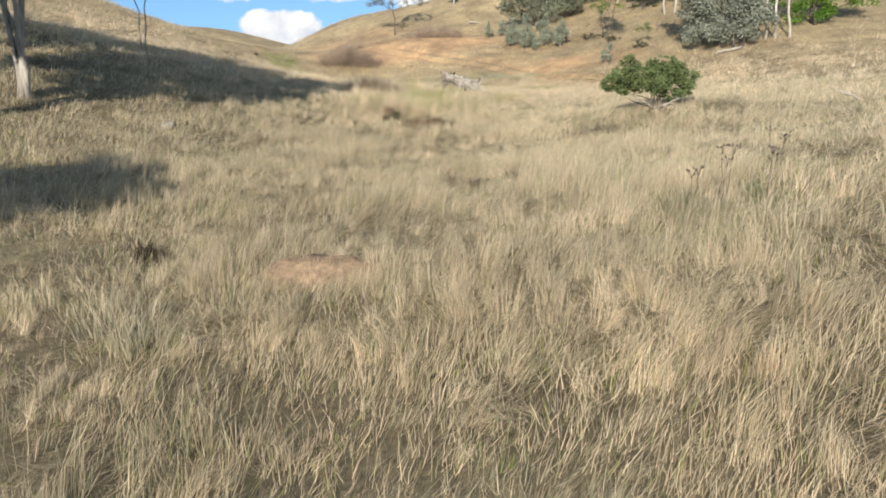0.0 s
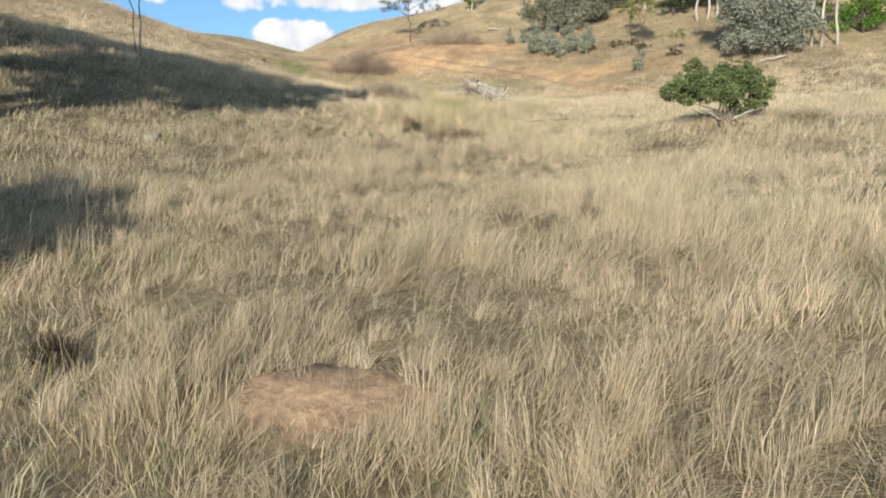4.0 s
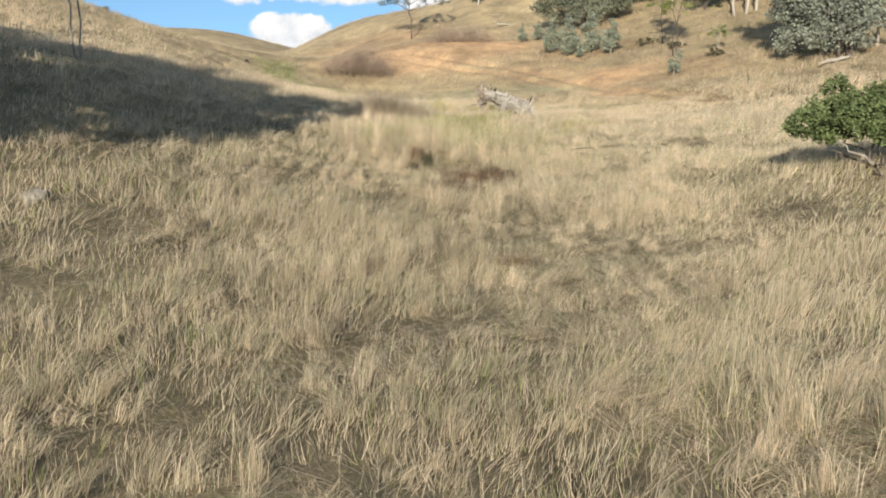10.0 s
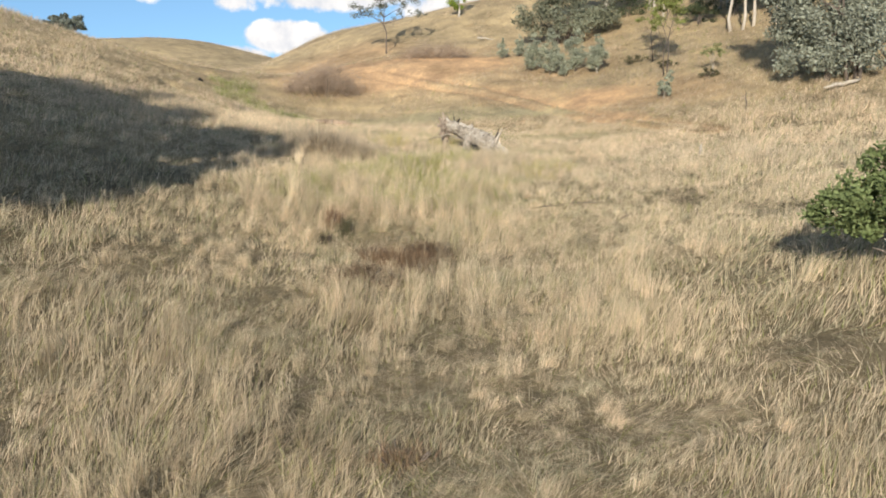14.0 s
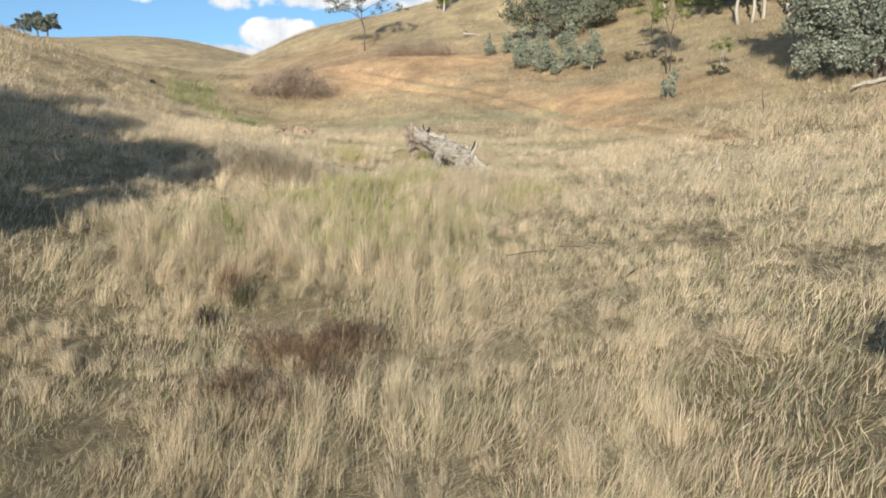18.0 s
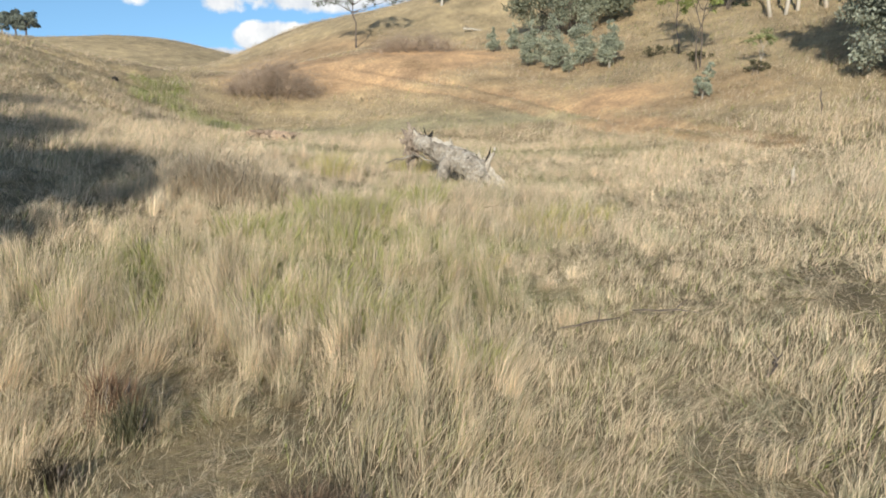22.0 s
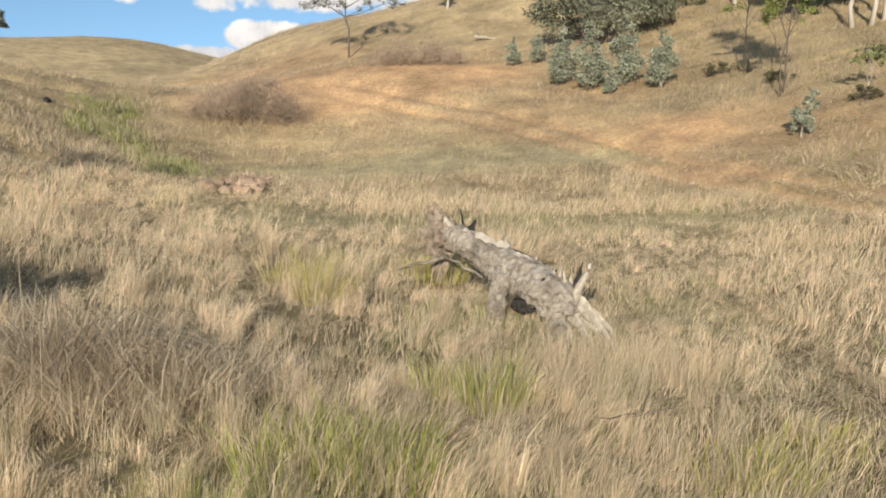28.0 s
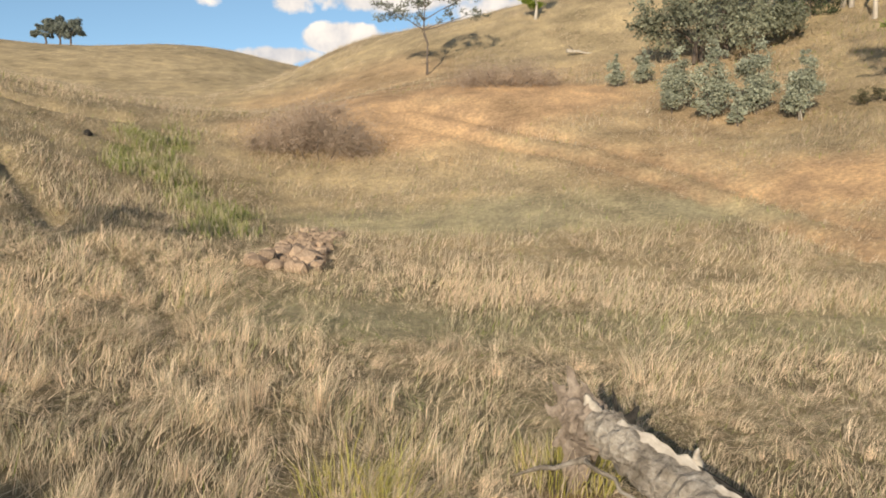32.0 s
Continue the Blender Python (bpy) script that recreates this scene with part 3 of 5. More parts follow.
def grass_colours(x, y, g, pick):
    """Straw of many tones, warmer towards the far bank, greyer and greener in patches."""
    n = len(x)
    c = STRAW[pick]
    warm = (fbm(x, y, 5.0, 51) + 0.45 * ramp(y, 30, 48))[:, None]
    c = c * (0.86 + 0.22 * warm) * np.array([1.0, 0.965, 0.905]) ** warm
    grey = g.random(n) < 0.10 + 0.32 * ramp(fbm(x, y, 0.8, 61), 0.50, 0.75) * (1 - 0.7 * ramp(y, 32, 44))
    c = np.where(grey[:, None], GREY[g.integers(0, 3, n)], c)
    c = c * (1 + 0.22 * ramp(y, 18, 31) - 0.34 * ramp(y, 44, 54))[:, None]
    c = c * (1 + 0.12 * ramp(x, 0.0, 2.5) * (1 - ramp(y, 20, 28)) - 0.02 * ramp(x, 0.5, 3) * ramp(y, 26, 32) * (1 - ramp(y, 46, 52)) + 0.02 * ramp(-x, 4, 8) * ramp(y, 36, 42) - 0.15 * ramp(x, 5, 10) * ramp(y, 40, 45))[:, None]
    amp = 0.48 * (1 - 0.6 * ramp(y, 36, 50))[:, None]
    return c * (1 + amp * (g.random((n, 1)) - 0.5)) * (1 + np.array([0.005, -0.005, 0.03]) * ramp(y, 24, 40)[:, None])


def tall_share(x, y):
    """How tall the grass stands, as a share, and what the ground bears."""
    soil_, sward_, fresh_ = cover_of(x, y)
    s = 0.15 + 1.0 * ramp(fbm(x, y, 1.5, 71), 0.32, 0.72)
    s = s * (1 - 0.75 * sward_) * (1 - 0.8 * np.minimum(soil_ * 1.2, 1))
    # trodden and lodged ground between the log and the shrub, and by the weeds
    s = s * (1 - 0.6 * blob(x, y, 4.6, 26.5, 2.6, 5.5, -18)) * (1 - 0.9 * blob(x, y, -0.5, 3.1, 0.55, 0.5)) * (1 - 0.5 * blob(x, y, 2.6, 14.0, 1.8, 4.0, 10)) * (1 - 0.5 * blob(x, y, 0.3, 23.2, 1.4, 1.2))
    s = s * (1 - 0.85 * (1 - ramp(off_line(CHANNEL, x, y), 0.12, 0.36)))
    s = s * (1 - 0.45 * blob(x, y, 5.6, 37.0, 3.6, 4.0)) * (1 - 0.8 * blob(x, y, 1.6, 35.9, 0.7, 0.5)) * (1 - 0.7 * blob(x, y, 6.5, 21.2, 1.3, 1.5))
    s = s + 0.35 * blob(x, y, 1.0, 35.0, 1.1, 0.6) + 0.3 * blob(x, y, -8.5, 43.0, 4.0, 6.0)
    s = s + 0.55 * blob(x, y, -0.4, 27.6, 3.4, 2.4, 5) + 0.4 * blob(x, y, -4.5, 40.0, 3.5, 5.0) + 0.9 * blob(x, y, 2.3, 34.0, 1.3, 0.8) + 0.35 * blob(x, y, -1.8, 27.5, 2.4, 3.6)
    return np.clip(s, 0.05, 1.5), soil_, sward_, fresh_


def chance(a, b_, seed):
    """A fixed chance, 0 to 1, for a cell."""
    v = (a.astype(np.int64) * 374761393 + b_.astype(np.int64) * 668265263 + seed * 974634777) & 0x7FFFFFFF
    v = ((v ^ (v >> 13)) * 1274126177) & 0x7FFFFFFF
    return ((v ^ (v >> 16)) & 0xFFFF) / 65535.0


def clumped(x, y, cell, pull):
    """Draw spots towards the hearts of clumps; gives the new spots and three chances that each clump shares."""
    wx, wy = x + 0.5 * cell * (fbm(x, y, cell * 1.6, 15) - 0.5), y + 0.5 * cell * (fbm(x, y, cell * 1.6, 17) - 0.5)
    i_ = np.floor(wx / cell)
    j_ = np.floor(wy / cell + 0.5 * (i_ % 2))
    hx = (i_ + 0.15 + 0.7 * chance(i_, j_, 1)) * cell
    hy = (j_ - 0.5 * (i_ % 2) + 0.15 + 0.7 * chance(i_, j_, 2)) * cell
    return hx + (x - hx) * pull, hy + (y - hy) * pull, chance(i_, j_, 3), chance(i_, j_, 4), chance(i_, j_, 5)


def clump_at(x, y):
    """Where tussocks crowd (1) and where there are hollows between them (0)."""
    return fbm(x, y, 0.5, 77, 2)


def even_share(x):
    """The sward closes up, with fewer hollows, towards the drier side of the gully."""
    return 1 - 0.75 * ramp(x, 0.4, 2.4)


def tussocks(name, count, box, seed, power, per, label, grow=1.0, gaps=0.55, short=False, fine=1.0, cell=0.38, pull=0.38, upright=1.0, heart=None):
    """Tussocks: fans of blades that share a lean, a height and a tone."""
    g = np.random.default_rng(seed)
    cx, cy = sow(count, box, seed + 1, power)
    cx, cy, u1, u2, u3 = clumped(cx, cy, cell, pull)
    share, so, sw, fr = tall_share(cx, cy)
    keep = (g.random(len(cx)) > ramp(cy, box[3] - 8, box[3])) & (g.random(len(cx)) > np.maximum.reduce([0.92 * so, 0.85 * sw, gaps * (1 - ramp(clump_at(cx, cy), 0.40, 0.56)) * even_share(cx)]))
    if heart:
        keep &= g.random(len(cx)) < blob(cx, cy, *heart)
    cx, cy, share, fr, u1, u2, u3 = (v[keep] for v in (cx, cy, share, fr, u1, u2, u3))
    dist = nearest(cx, cy)
    n = len(cx)
    tone = g.integers(0, len(STRAW), n)
    wind = np.stack([0.34 + 1.8 * (fbm(cx, cy, 1.1, 81, 2) - 0.5), 0.04 + 1.6 * (fbm(cx, cy, 1.1, 91, 2) - 0.5)], 1) + g.normal(size=(n, 2)) * 0.13
    lodged = 1 + 0.9 * ramp(fbm(cx, cy, 1.9, 99), 0.55, 0.75)
    wind = wind * lodged[:, None] + 0.45 * np.stack([u2 - 0.5, u3 - 0.5], 1)
    wind = wind * upright
    hs = grow * (0.14 + 0.12 * ramp(clump_at(cx, cy), 0.45, 0.7) + 0.22 * share * (0.6 + 0.8 * g.random(n))) * (0.7 + 0.6 * u1)
    green = g.random(n) < 0.30 * fr
    # every tussock is a few wisps, each a lock of blades that lie together
    locks = 4
    wi = np.repeat(np.arange(n), locks)
    w = len(wi)
    rad = (0.02 + 0.09 * g.random(n) + 0.003 * dist)[wi] * np.sqrt(g.random(w))
    ang = g.random(w) * 2 * np.pi
    wx, wy = rad * np.cos(ang), rad * np.sin(ang)
    wlean = wind[wi] + np.stack([wx, wy], 1) * 2.2 + g.normal(size=(w, 2)) * 0.20
    wtall = hs[wi] * (0.55 + 0.6 * g.random(w))
    wtone = np.where(g.random(w) < 0.6, tone[wi], g.integers(0, len(STRAW), w))
    wlight = 0.93 + 0.22 * g.random(w)
    idx = np.repeat(np.arange(w), max(1, per // locks))
    m = len(idx)
    tus = wi[idx]
    tight = (0.010 + 0.0022 * dist[tus])
    x, y = cx[tus] + wx[idx] + g.normal(size=m) * tight, cy[tus] + wy[idx] + g.normal(size=m) * tight
    lean = wlean[idx] + g.normal(size=(m, 2)) * 0.09
    height = wtall[idx] * (0.62 + 0.45 * g.random(m))
    width = fine * 0.0031 * (dist[tus] / 5.5) ** 0.8 * (0.4 + 1.0 * g.random(m))
    tuft = np.where(g.random(m) < 0.7, wtone[idx], g.integers(0, len(STRAW), m))
    # blades in hollows get a darker colour, for the shade between tussocks
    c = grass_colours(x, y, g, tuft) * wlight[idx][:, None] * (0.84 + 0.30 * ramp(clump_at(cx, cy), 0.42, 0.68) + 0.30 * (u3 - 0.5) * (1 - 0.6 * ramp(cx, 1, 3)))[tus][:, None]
    isg = green[tus] & (g.random(m) < 0.72)
    c = np.where(isg[:, None], GREEN[g.integers(0, 3, m)] * (0.75 + 0.5 * g.random((m, 1))), c)
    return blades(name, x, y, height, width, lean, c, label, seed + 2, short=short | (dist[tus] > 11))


tussocks("tussock_grass", 112000, (-20, 22, -3, 50), 100, 1.25, 24, "tall dry straw-coloured tussock grass bent by the wind", gaps=0.6)
tussocks("tall_straw", 5600, (-5.5, 4.0, 23.0, 41.5), 150, 0.4, 28, "tall upright pale straw in dense clumps", 1.25, 0.9, fine=1.1, upright=0.5, heart=(-0.9, 31.5, 3.6, 8.0))
tussocks("hill_grass", 150000, (-36, 34, 36, 98), 200, 0.7, 12, "sparse dry golden grass on the far bank", 0.95, 0.3, True, 0.66, 0.55, 0.6)

tussocks("ridge_grass", 24000, (-64, 14, 94, 146), 240, 0.0, 4, "thin dry grass on the far hill", 0.9, 0.35, True, 0.40, 0.9, 0.55)


def litter(name, count, box, seed, power, label):
    """Short, matted, broken blades between the tussocks."""
    g = np.random.default_rng(seed)
    x, y = sow(count, box, seed + 1, power)
    share, so, sw, fr = tall_share(x, y)
    keep = g.random(len(x)) > np.maximum.reduce([so, 0.9 * sw * ramp(y, 40, 44), 0.62 * (1 - ramp(clump_at(x, y), 0.36, 0.50)) * even_share(x)])
    x, y, share, fr, sw = x[keep], y[keep], share[keep], fr[keep], sw[keep]
    n = len(x)
    dist = nearest(x, y)
    mat = ramp(fbm(x, y, 1.2, 98), 0.46, 0.66)
    flat = 0.30 + 1.7 * mat
    comb = 2 * np.pi * (2.2 * fbm(x, y, 0.55, 97, 2) + 0.12 * g.normal(size=n))
    lean = np.stack([np.cos(comb), np.sin(comb)], 1) * (flat * (0.5 + 0.7 * g.random(n)))[:, None] + g.normal(size=(n, 2)) * 0.25 + np.array([0.25, 0.05])
    height = (0.15 + 0.15 * share) * (0.4 + 1.0 * g.random(n))
    width = 0.0034 * (dist / 5.5) ** 0.8 * (0.6 + 0.8 * g.random(n))
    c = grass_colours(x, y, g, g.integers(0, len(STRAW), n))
    c = np.where((g.random(n) < 0.8 * sw)[:, None], GREY[g.integers(0, 3, n)] * np.array([1.18, 1.16, 1.08]), c)
    isg = g.random(n) < 0.09 + 0.35 * fr + 0.10 * sw
    c = np.where(isg[:, None], GREEN[g.integers(0, 3, n)] * 0.9, c)
    return blades(name, x, y, height, width * 1.5, lean, c * (1.06 - 0.04 * ramp(y, 22, 30) + 0.02 * ramp(x, 1, 3) * (1 - ramp(y, 29, 34)))[:, None], label, seed + 2, 0.005, short=True)


litter("matted_grass", 1500000, (-16, 17, -3, 46), 300, 1.2, "short matted dry grass and litter between the tussocks")


litter("bank_litter", 640000, (-22, 22, 42, 68), 330, 1.1, "short dry grass covering the far bank")


def stalks(name, count, box, seed, label):
    """Single tall seed stalks standing out of the grass."""
    g = np.random.default_rng(seed)
    x, y = sow(count, box, seed + 1, 1.2)
    share, so, sw, fr = tall_share(x, y)
    keep = (g.random(len(x)) < 0.2 + 0.8 * share) & (so < 0.3) & (sw < 0.3)
    x, y, share = x[keep], y[keep], share[keep]
    n = len(x)
    lean = np.array([0.25, 0.05]) + g.normal(size=(n, 2)) * 0.35
    height = (0.42 + 0.22 * share) * (0.7 + 0.6 * g.random(n))
    width = 0.0030 * (nearest(x, y) / 5.5) ** 0.8 * (0.7 + 0.5 * g.random(n))
    c = np.array([0.74, 0.64, 0.44]) * (0.8 + 0.35 * g.random((n, 1)))
    return blades(name, x, y, height, width, lean, c, label, seed + 2)


stalks("seed_stalks", 22000, (-16, 17, -3, 42), 400, "single pale seed stalks standing above the grass")

# ---- trees and shrubs ----
WIDE = [(0, 0, 0.70, 0.30, 0.26, 0.16), (0.22, 0.1, 0.78, 0.2, 0.2, 0.14), (-0.22, 0, 0.78, 0.2, 0.2, 0.14), (0.05, 0.1, 0.52, 0.26, 0.2, 0.12), (0.1, -0.1, 0.88, 0.22, 0.2, 0.10)]
gum_tree("gum_tree", -10.4, 18.6, 8.5, "tall pale-barked gum tree with several trunks on the slope", [(-0.16, 0, 0.70, 0.2, 0.2, 0.14), (0.21, 0.02, 0.73, 0.2, 0.2, 0.12), (0.0, -0.1, 0.6, 0.18, 0.2, 0.1), (0.36, 0.03, 0.62, 0.14, 0.18, 0.09)], 7000, 0.30, 5, 0.105, bark_mat, seed=3, spread=0.14, group="gums on the slope", trunk_top=0.7)
gum_tree("gum_tree", -11.8, 32.4, 6.0, "slim forked gum tree standing on the shaded slope", [(-0.14, 0, 0.82, 0.2, 0.2, 0.14), (0.14, 0.0, 0.88, 0.2, 0.2, 0.12)], 420, 0.24, 2, 0.05, bark_mat, seed=4, spread=0.06, group="gums on the slope")
for k, (x, y, h_) in enumerate([(-12.7, 12.6, 10.0), (-10.6, 13.4, 8.4), (-18.6, 19.3, 9.8), (-15.1, 18.2, 9.7)]):
    gum_tree("gum_tree", x, y, h_, "broad gum tree shading the grassy slope", WIDE, 8000, 0.40, 2, 0.24, bark_mat, seed=15 + k, spread=0.3, group="gums on the slope")
gum_tree("gum_tree", -10.8, -5.7, 9.3, "gum tree throwing shade over the grass", WIDE, 8000, 0.36, 2, 0.22, bark_mat, seed=5, spread=0.3, group="gums on the slope")

# the green shrub standing alone in the grass: a dense lopsided crown on pale and dark bare branches
SHRUB_X, SHRUB_Y = 6.75, 19.45
green_shrub = gum_tree("green_shrub", SHRUB_X, SHRUB_Y, 1.56, "low spreading bright green shrub with bare lower branches", [(-0.74, 0.02, 0.50, 0.22, 0.28, 0.13), (-0.52, -0.04, 0.56, 0.26, 0.32, 0.19), (-0.46, 0.05, 0.80, 0.15, 0.20, 0.15), (-0.26, 0.02, 0.62, 0.26, 0.34, 0.20), (0.04, 0.02, 0.72, 0.24, 0.34, 0.18), (0.10, 0.1, 0.50, 0.30, 0.26, 0.18), (0.30, 0.05, 0.70, 0.22, 0.32, 0.19), (0.52, 0, 0.56, 0.22, 0.26, 0.17), (0.06, -0.24, 0.46, 0.22, 0.22, 0.14), (-0.30, -0.20, 0.44, 0.18, 0.18, 0.11), (0.44, -0.16, 0.44, 0.20, 0.20, 0.13), (-0.42, 0.0, 0.94, 0.07, 0.09, 0.08), (0.10, 0.0, 0.92, 0.10, 0.10, 0.07), (0.30, 0.0, 0.88, 0.09, 0.10, 0.07), (0.24, -0.14, 0.26, 0.18, 0.16, 0.11), (0.46, -0.05, 0.30, 0.17, 0.16, 0.10), (0.02, -0.18, 0.30, 0.14, 0.14, 0.09), (-0.62, -0.05, 0.36, 0.14, 0.16, 0.08)], 25000, 0.062, 6, 0.034, dark_bark_mat, [(0.108, 0.142, 0.056), (0.225, 0.272, 0.125)], 21, "shrub", spread=0.22, trunk_top=0.45, droop=0.15, clump=0.42, flock=13, broad=0.60, fuzz=0.13)
for k, (dx, dy, ex, ey, ez, pale) in enumerate([(-0.1, -0.1, -0.80, -0.30, 0.50, True), (0.1, -0.1, 0.80, -0.40, 0.46, True), (-0.1, 0.0, -0.75, 0.05, 0.34, False), (0.1, 0.1, 1.05, 0.1, 0.30, True), (-0.1, -0.1, -0.34, -0.85, -0.04, False), (0.1, -0.1, 0.42, -0.75, 0.02, False), (0.0, -0.1, 0.08, -0.8, 0.0, False), (0.1, 0.0, 0.95, -0.2, 0.12, False)]):
    part("low_branch", tube(bent((dx, dy, 0.10), (ex, ey, ez), 6, 0.07, 60 + k), [0.034, 0.028, 0.024, 0.020, 0.016, 0.012, 0.006], 7, 0.2, 61 + k), bark_mat if pale else dark_bark_mat, green_shrub, "bare pale branch under the leaves" if pale else "bare dark branch near the ground")

# blue-leaved young gums on the bank
for k, (x, y, h_, n_) in enumerate([(5.9, 59.3, 2.1, 2600), (6.8, 58.2, 2.5, 3000), (8.1, 58.2, 2.5, 3000), (9.1, 56.9, 2.15, 2600), (4.4, 63.0, 1.25, 900), (5.5, 63.4, 1.4, 1000), (7.4, 57.4, 1.0, 700)]):
    gum_tree("young_gum", x, y, h_, "young blue-grey gum bush on the dry bank", [(-0.05, 0, 0.24, 0.19, 0.19, 0.13), (0.06, 0, 0.38, 0.20, 0.19, 0.16), (-0.04, 0.02, 0.56, 0.17, 0.17, 0.16), (0.03, 0, 0.74, 0.12, 0.12, 0.14), (0.0, 0, 0.90, 0.07, 0.07, 0.12)], int(n_ * 2.0), 0.088, 2, 0.028, bark_mat if k == 3 else dark_bark_mat, BLUE_GUM, 31 + k, "shrub", group="young gums on the bank", spread=0.1, droop=0.3, fuzz=0.16, clump=0.62, flock=10, sink=0.1, broad=0.5)
gum_tree("young_gum", 10.85, 49.0, 1.25, "leaning blue-grey gum seedling by the track", [(0.0, 0, 0.26, 0.22, 0.20, 0.18), (0.08, 0, 0.48, 0.24, 0.2, 0.2), (0.16, 0, 0.72, 0.18, 0.18, 0.2), (0.22, 0, 0.92, 0.1, 0.1, 0.12)], 2000, 0.11, 1, 0.025, bark_mat, BLUE_GUM, 41, "shrub", lean=(0.16, 0), group="young gums on the bank", droop=0.3)
gum_tree("sapling", 13.6, 51.1, 1.6, "small yellow-green sapling in the dry grass", [(0, 0, 0.75, 0.26, 0.24, 0.18), (0.2, 0, 0.6, 0.2, 0.2, 0.12), (-0.16, 0, 0.58, 0.16, 0.16, 0.10)], 700, 0.10, 2, 0.02, bark_mat, [(0.20, 0.225, 0.10), (0.32, 0.34, 0.17)], 42, "sapling", spread=0.1)
for k, (x, y, h_, lean_) in enumerate([(12.0, 56.3, 4.6, -0.03), (11.75, 52.7, 5.0, -0.01), (11.95, 53.0, 4.4, 0.05)]):
    gum_tree("sapling", x, y, h_, "slender sapling with an airy light green crown", [(-0.12, 0, 0.50, 0.07, 0.07, 0.06), (0.09, 0, 0.56, 0.08, 0.08, 0.08), (-0.10, 0, 0.66, 0.10, 0.10, 0.09), (0.07, 0, 0.74, 0.11, 0.10, 0.10), (-0.04, 0.02, 0.86, 0.11, 0.10, 0.10), (0.03, 0.0, 0.98, 0.08, 0.08, 0.08)], 2300, 0.13, 1, 0.030, dark_bark_mat, [(0.17, 0.20, 0.06), (0.29, 0.32, 0.125)], 45 + k, "sapling", lean=(lean_, 0), group="slender saplings", trunk_top=0.95, fuzz=0.25, clump=0.55, flock=6, droop=0.3)
for k, (x, y, h_) in enumerate([(11.3, 56.9, 0.55), (12.3, 54.2, 0.45), (13.3, 50.6, 0.45)]):
    gum_tree("low_scrub", x, y, h_, "low dark dry scrub beside the saplings", [(-0.5, 0, 0.45, 0.7, 0.5, 0.4), (0.5, 0, 0.4, 0.7, 0.5, 0.38), (0, 0.2, 0.6, 0.6, 0.5, 0.36)], 900, 0.08, 4, 0.014, dark_bark_mat, [(0.09, 0.085, 0.05), (0.15, 0.14, 0.09)], 245 + k, "shrub", group="low scrub by the saplings", spread=0.4, droop=0.0)

# large gums at the foot of the bank and behind
gum_tree("gum_tree", 8.5, 66.0, 6.2, "dense dark grey-green gum behind the young gums", [(-0.30, 0, 0.24, 0.22, 0.24, 0.18), (0.06, -0.08, 0.22, 0.26, 0.26, 0.17), (0.38, 0, 0.36, 0.24, 0.24, 0.20), (-0.06, 0, 0.58, 0.34, 0.30, 0.22), (-0.32, 0.1, 0.64, 0.20, 0.20, 0.18), (0.34, 0.1, 0.70, 0.26, 0.24, 0.20), (0.02, 0, 0.86, 0.3, 0.28, 0.16)], 25000, 0.17, 4, 0.13, dark_bark_mat, [(0.15, 0.162, 0.112), (0.295, 0.305, 0.222)], 51, spread=0.7, group="gums on the hill", shell=0.35, clump=0.44, flock=12, broad=0.42)
gum_tree("gum_tree", 17.6, 47.0, 6.8, "broad blue-grey gum with foliage to the ground", [(-0.22, -0.08, 0.11, 0.17, 0.18, 0.10), (0.06, -0.12, 0.09, 0.18, 0.18, 0.09), (-0.28, -0.05, 0.30, 0.16, 0.24, 0.16), (-0.08, -0.10, 0.22, 0.20, 0.22, 0.17), (0.16, -0.08, 0.27, 0.24, 0.24, 0.17), (-0.12, 0, 0.50, 0.30, 0.30, 0.22), (-0.36, 0.0, 0.62, 0.18, 0.22, 0.17), (0.22, 0.05, 0.54, 0.26, 0.26, 0.22), (-0.02, 0, 0.78, 0.34, 0.30, 0.2), (0.34, 0, 0.80, 0.22, 0.24, 0.16)], 34000, 0.17, 4, 0.12, dark_bark_mat, [(0.20, 0.218, 0.168), (0.385, 0.40, 0.325)], 52, spread=0.8, group="gums on the hill", shell=0.35, clump=0.44, flock=12, broad=0.45)
for k, (x, y, h_, lean_) in enumerate([(19.5, 47.4, 7.5, -0.03), (19.95, 47.2, 8.0, 0.0), (20.4, 46.9, 8.4, 0.03), (21.3, 47.0, 8.0, 0.01)]):
    gum_tree("gum_tree", x, y, h_, "slim white-trunked gum beside the dense gum", [(0.02, 0, 0.74, 0.22, 0.2, 0.16), (0.10, 0, 0.9, 0.18, 0.16, 0.12), (-0.1, 0.05, 0.55, 0.16, 0.16, 0.1)], 2600, 0.2, 1, 0.085, pale_bark_mat, GUM, 55 + k, lean=(lean_, 0), group="gums on the hill")
for k, (x, y, h_, lean_) in enumerate([(17.0, 59.2, 8.0, -0.05), (17.6, 59.0, 8.5, 0.02), (18.4, 59.6, 8.0, 0.03), (19.6, 59.2, 8.4, -0.02), (21.5, 61.0, 8.0, 0.02), (15.0, 66.5, 7.5, 0.02)]):
    gum_tree("gum_tree", x, y, h_, "white-trunked gum on the upper bank", [(-0.14, 0, 0.48, 0.26, 0.24, 0.14), (0.16, 0, 0.60, 0.26, 0.24, 0.16), (0.0, 0, 0.80, 0.26, 0.24, 0.14)], 4500, 0.22, 1, 0.10, pale_bark_mat, GUM, 61 + k, lean=(lean_, 0), group="gums on the hill")
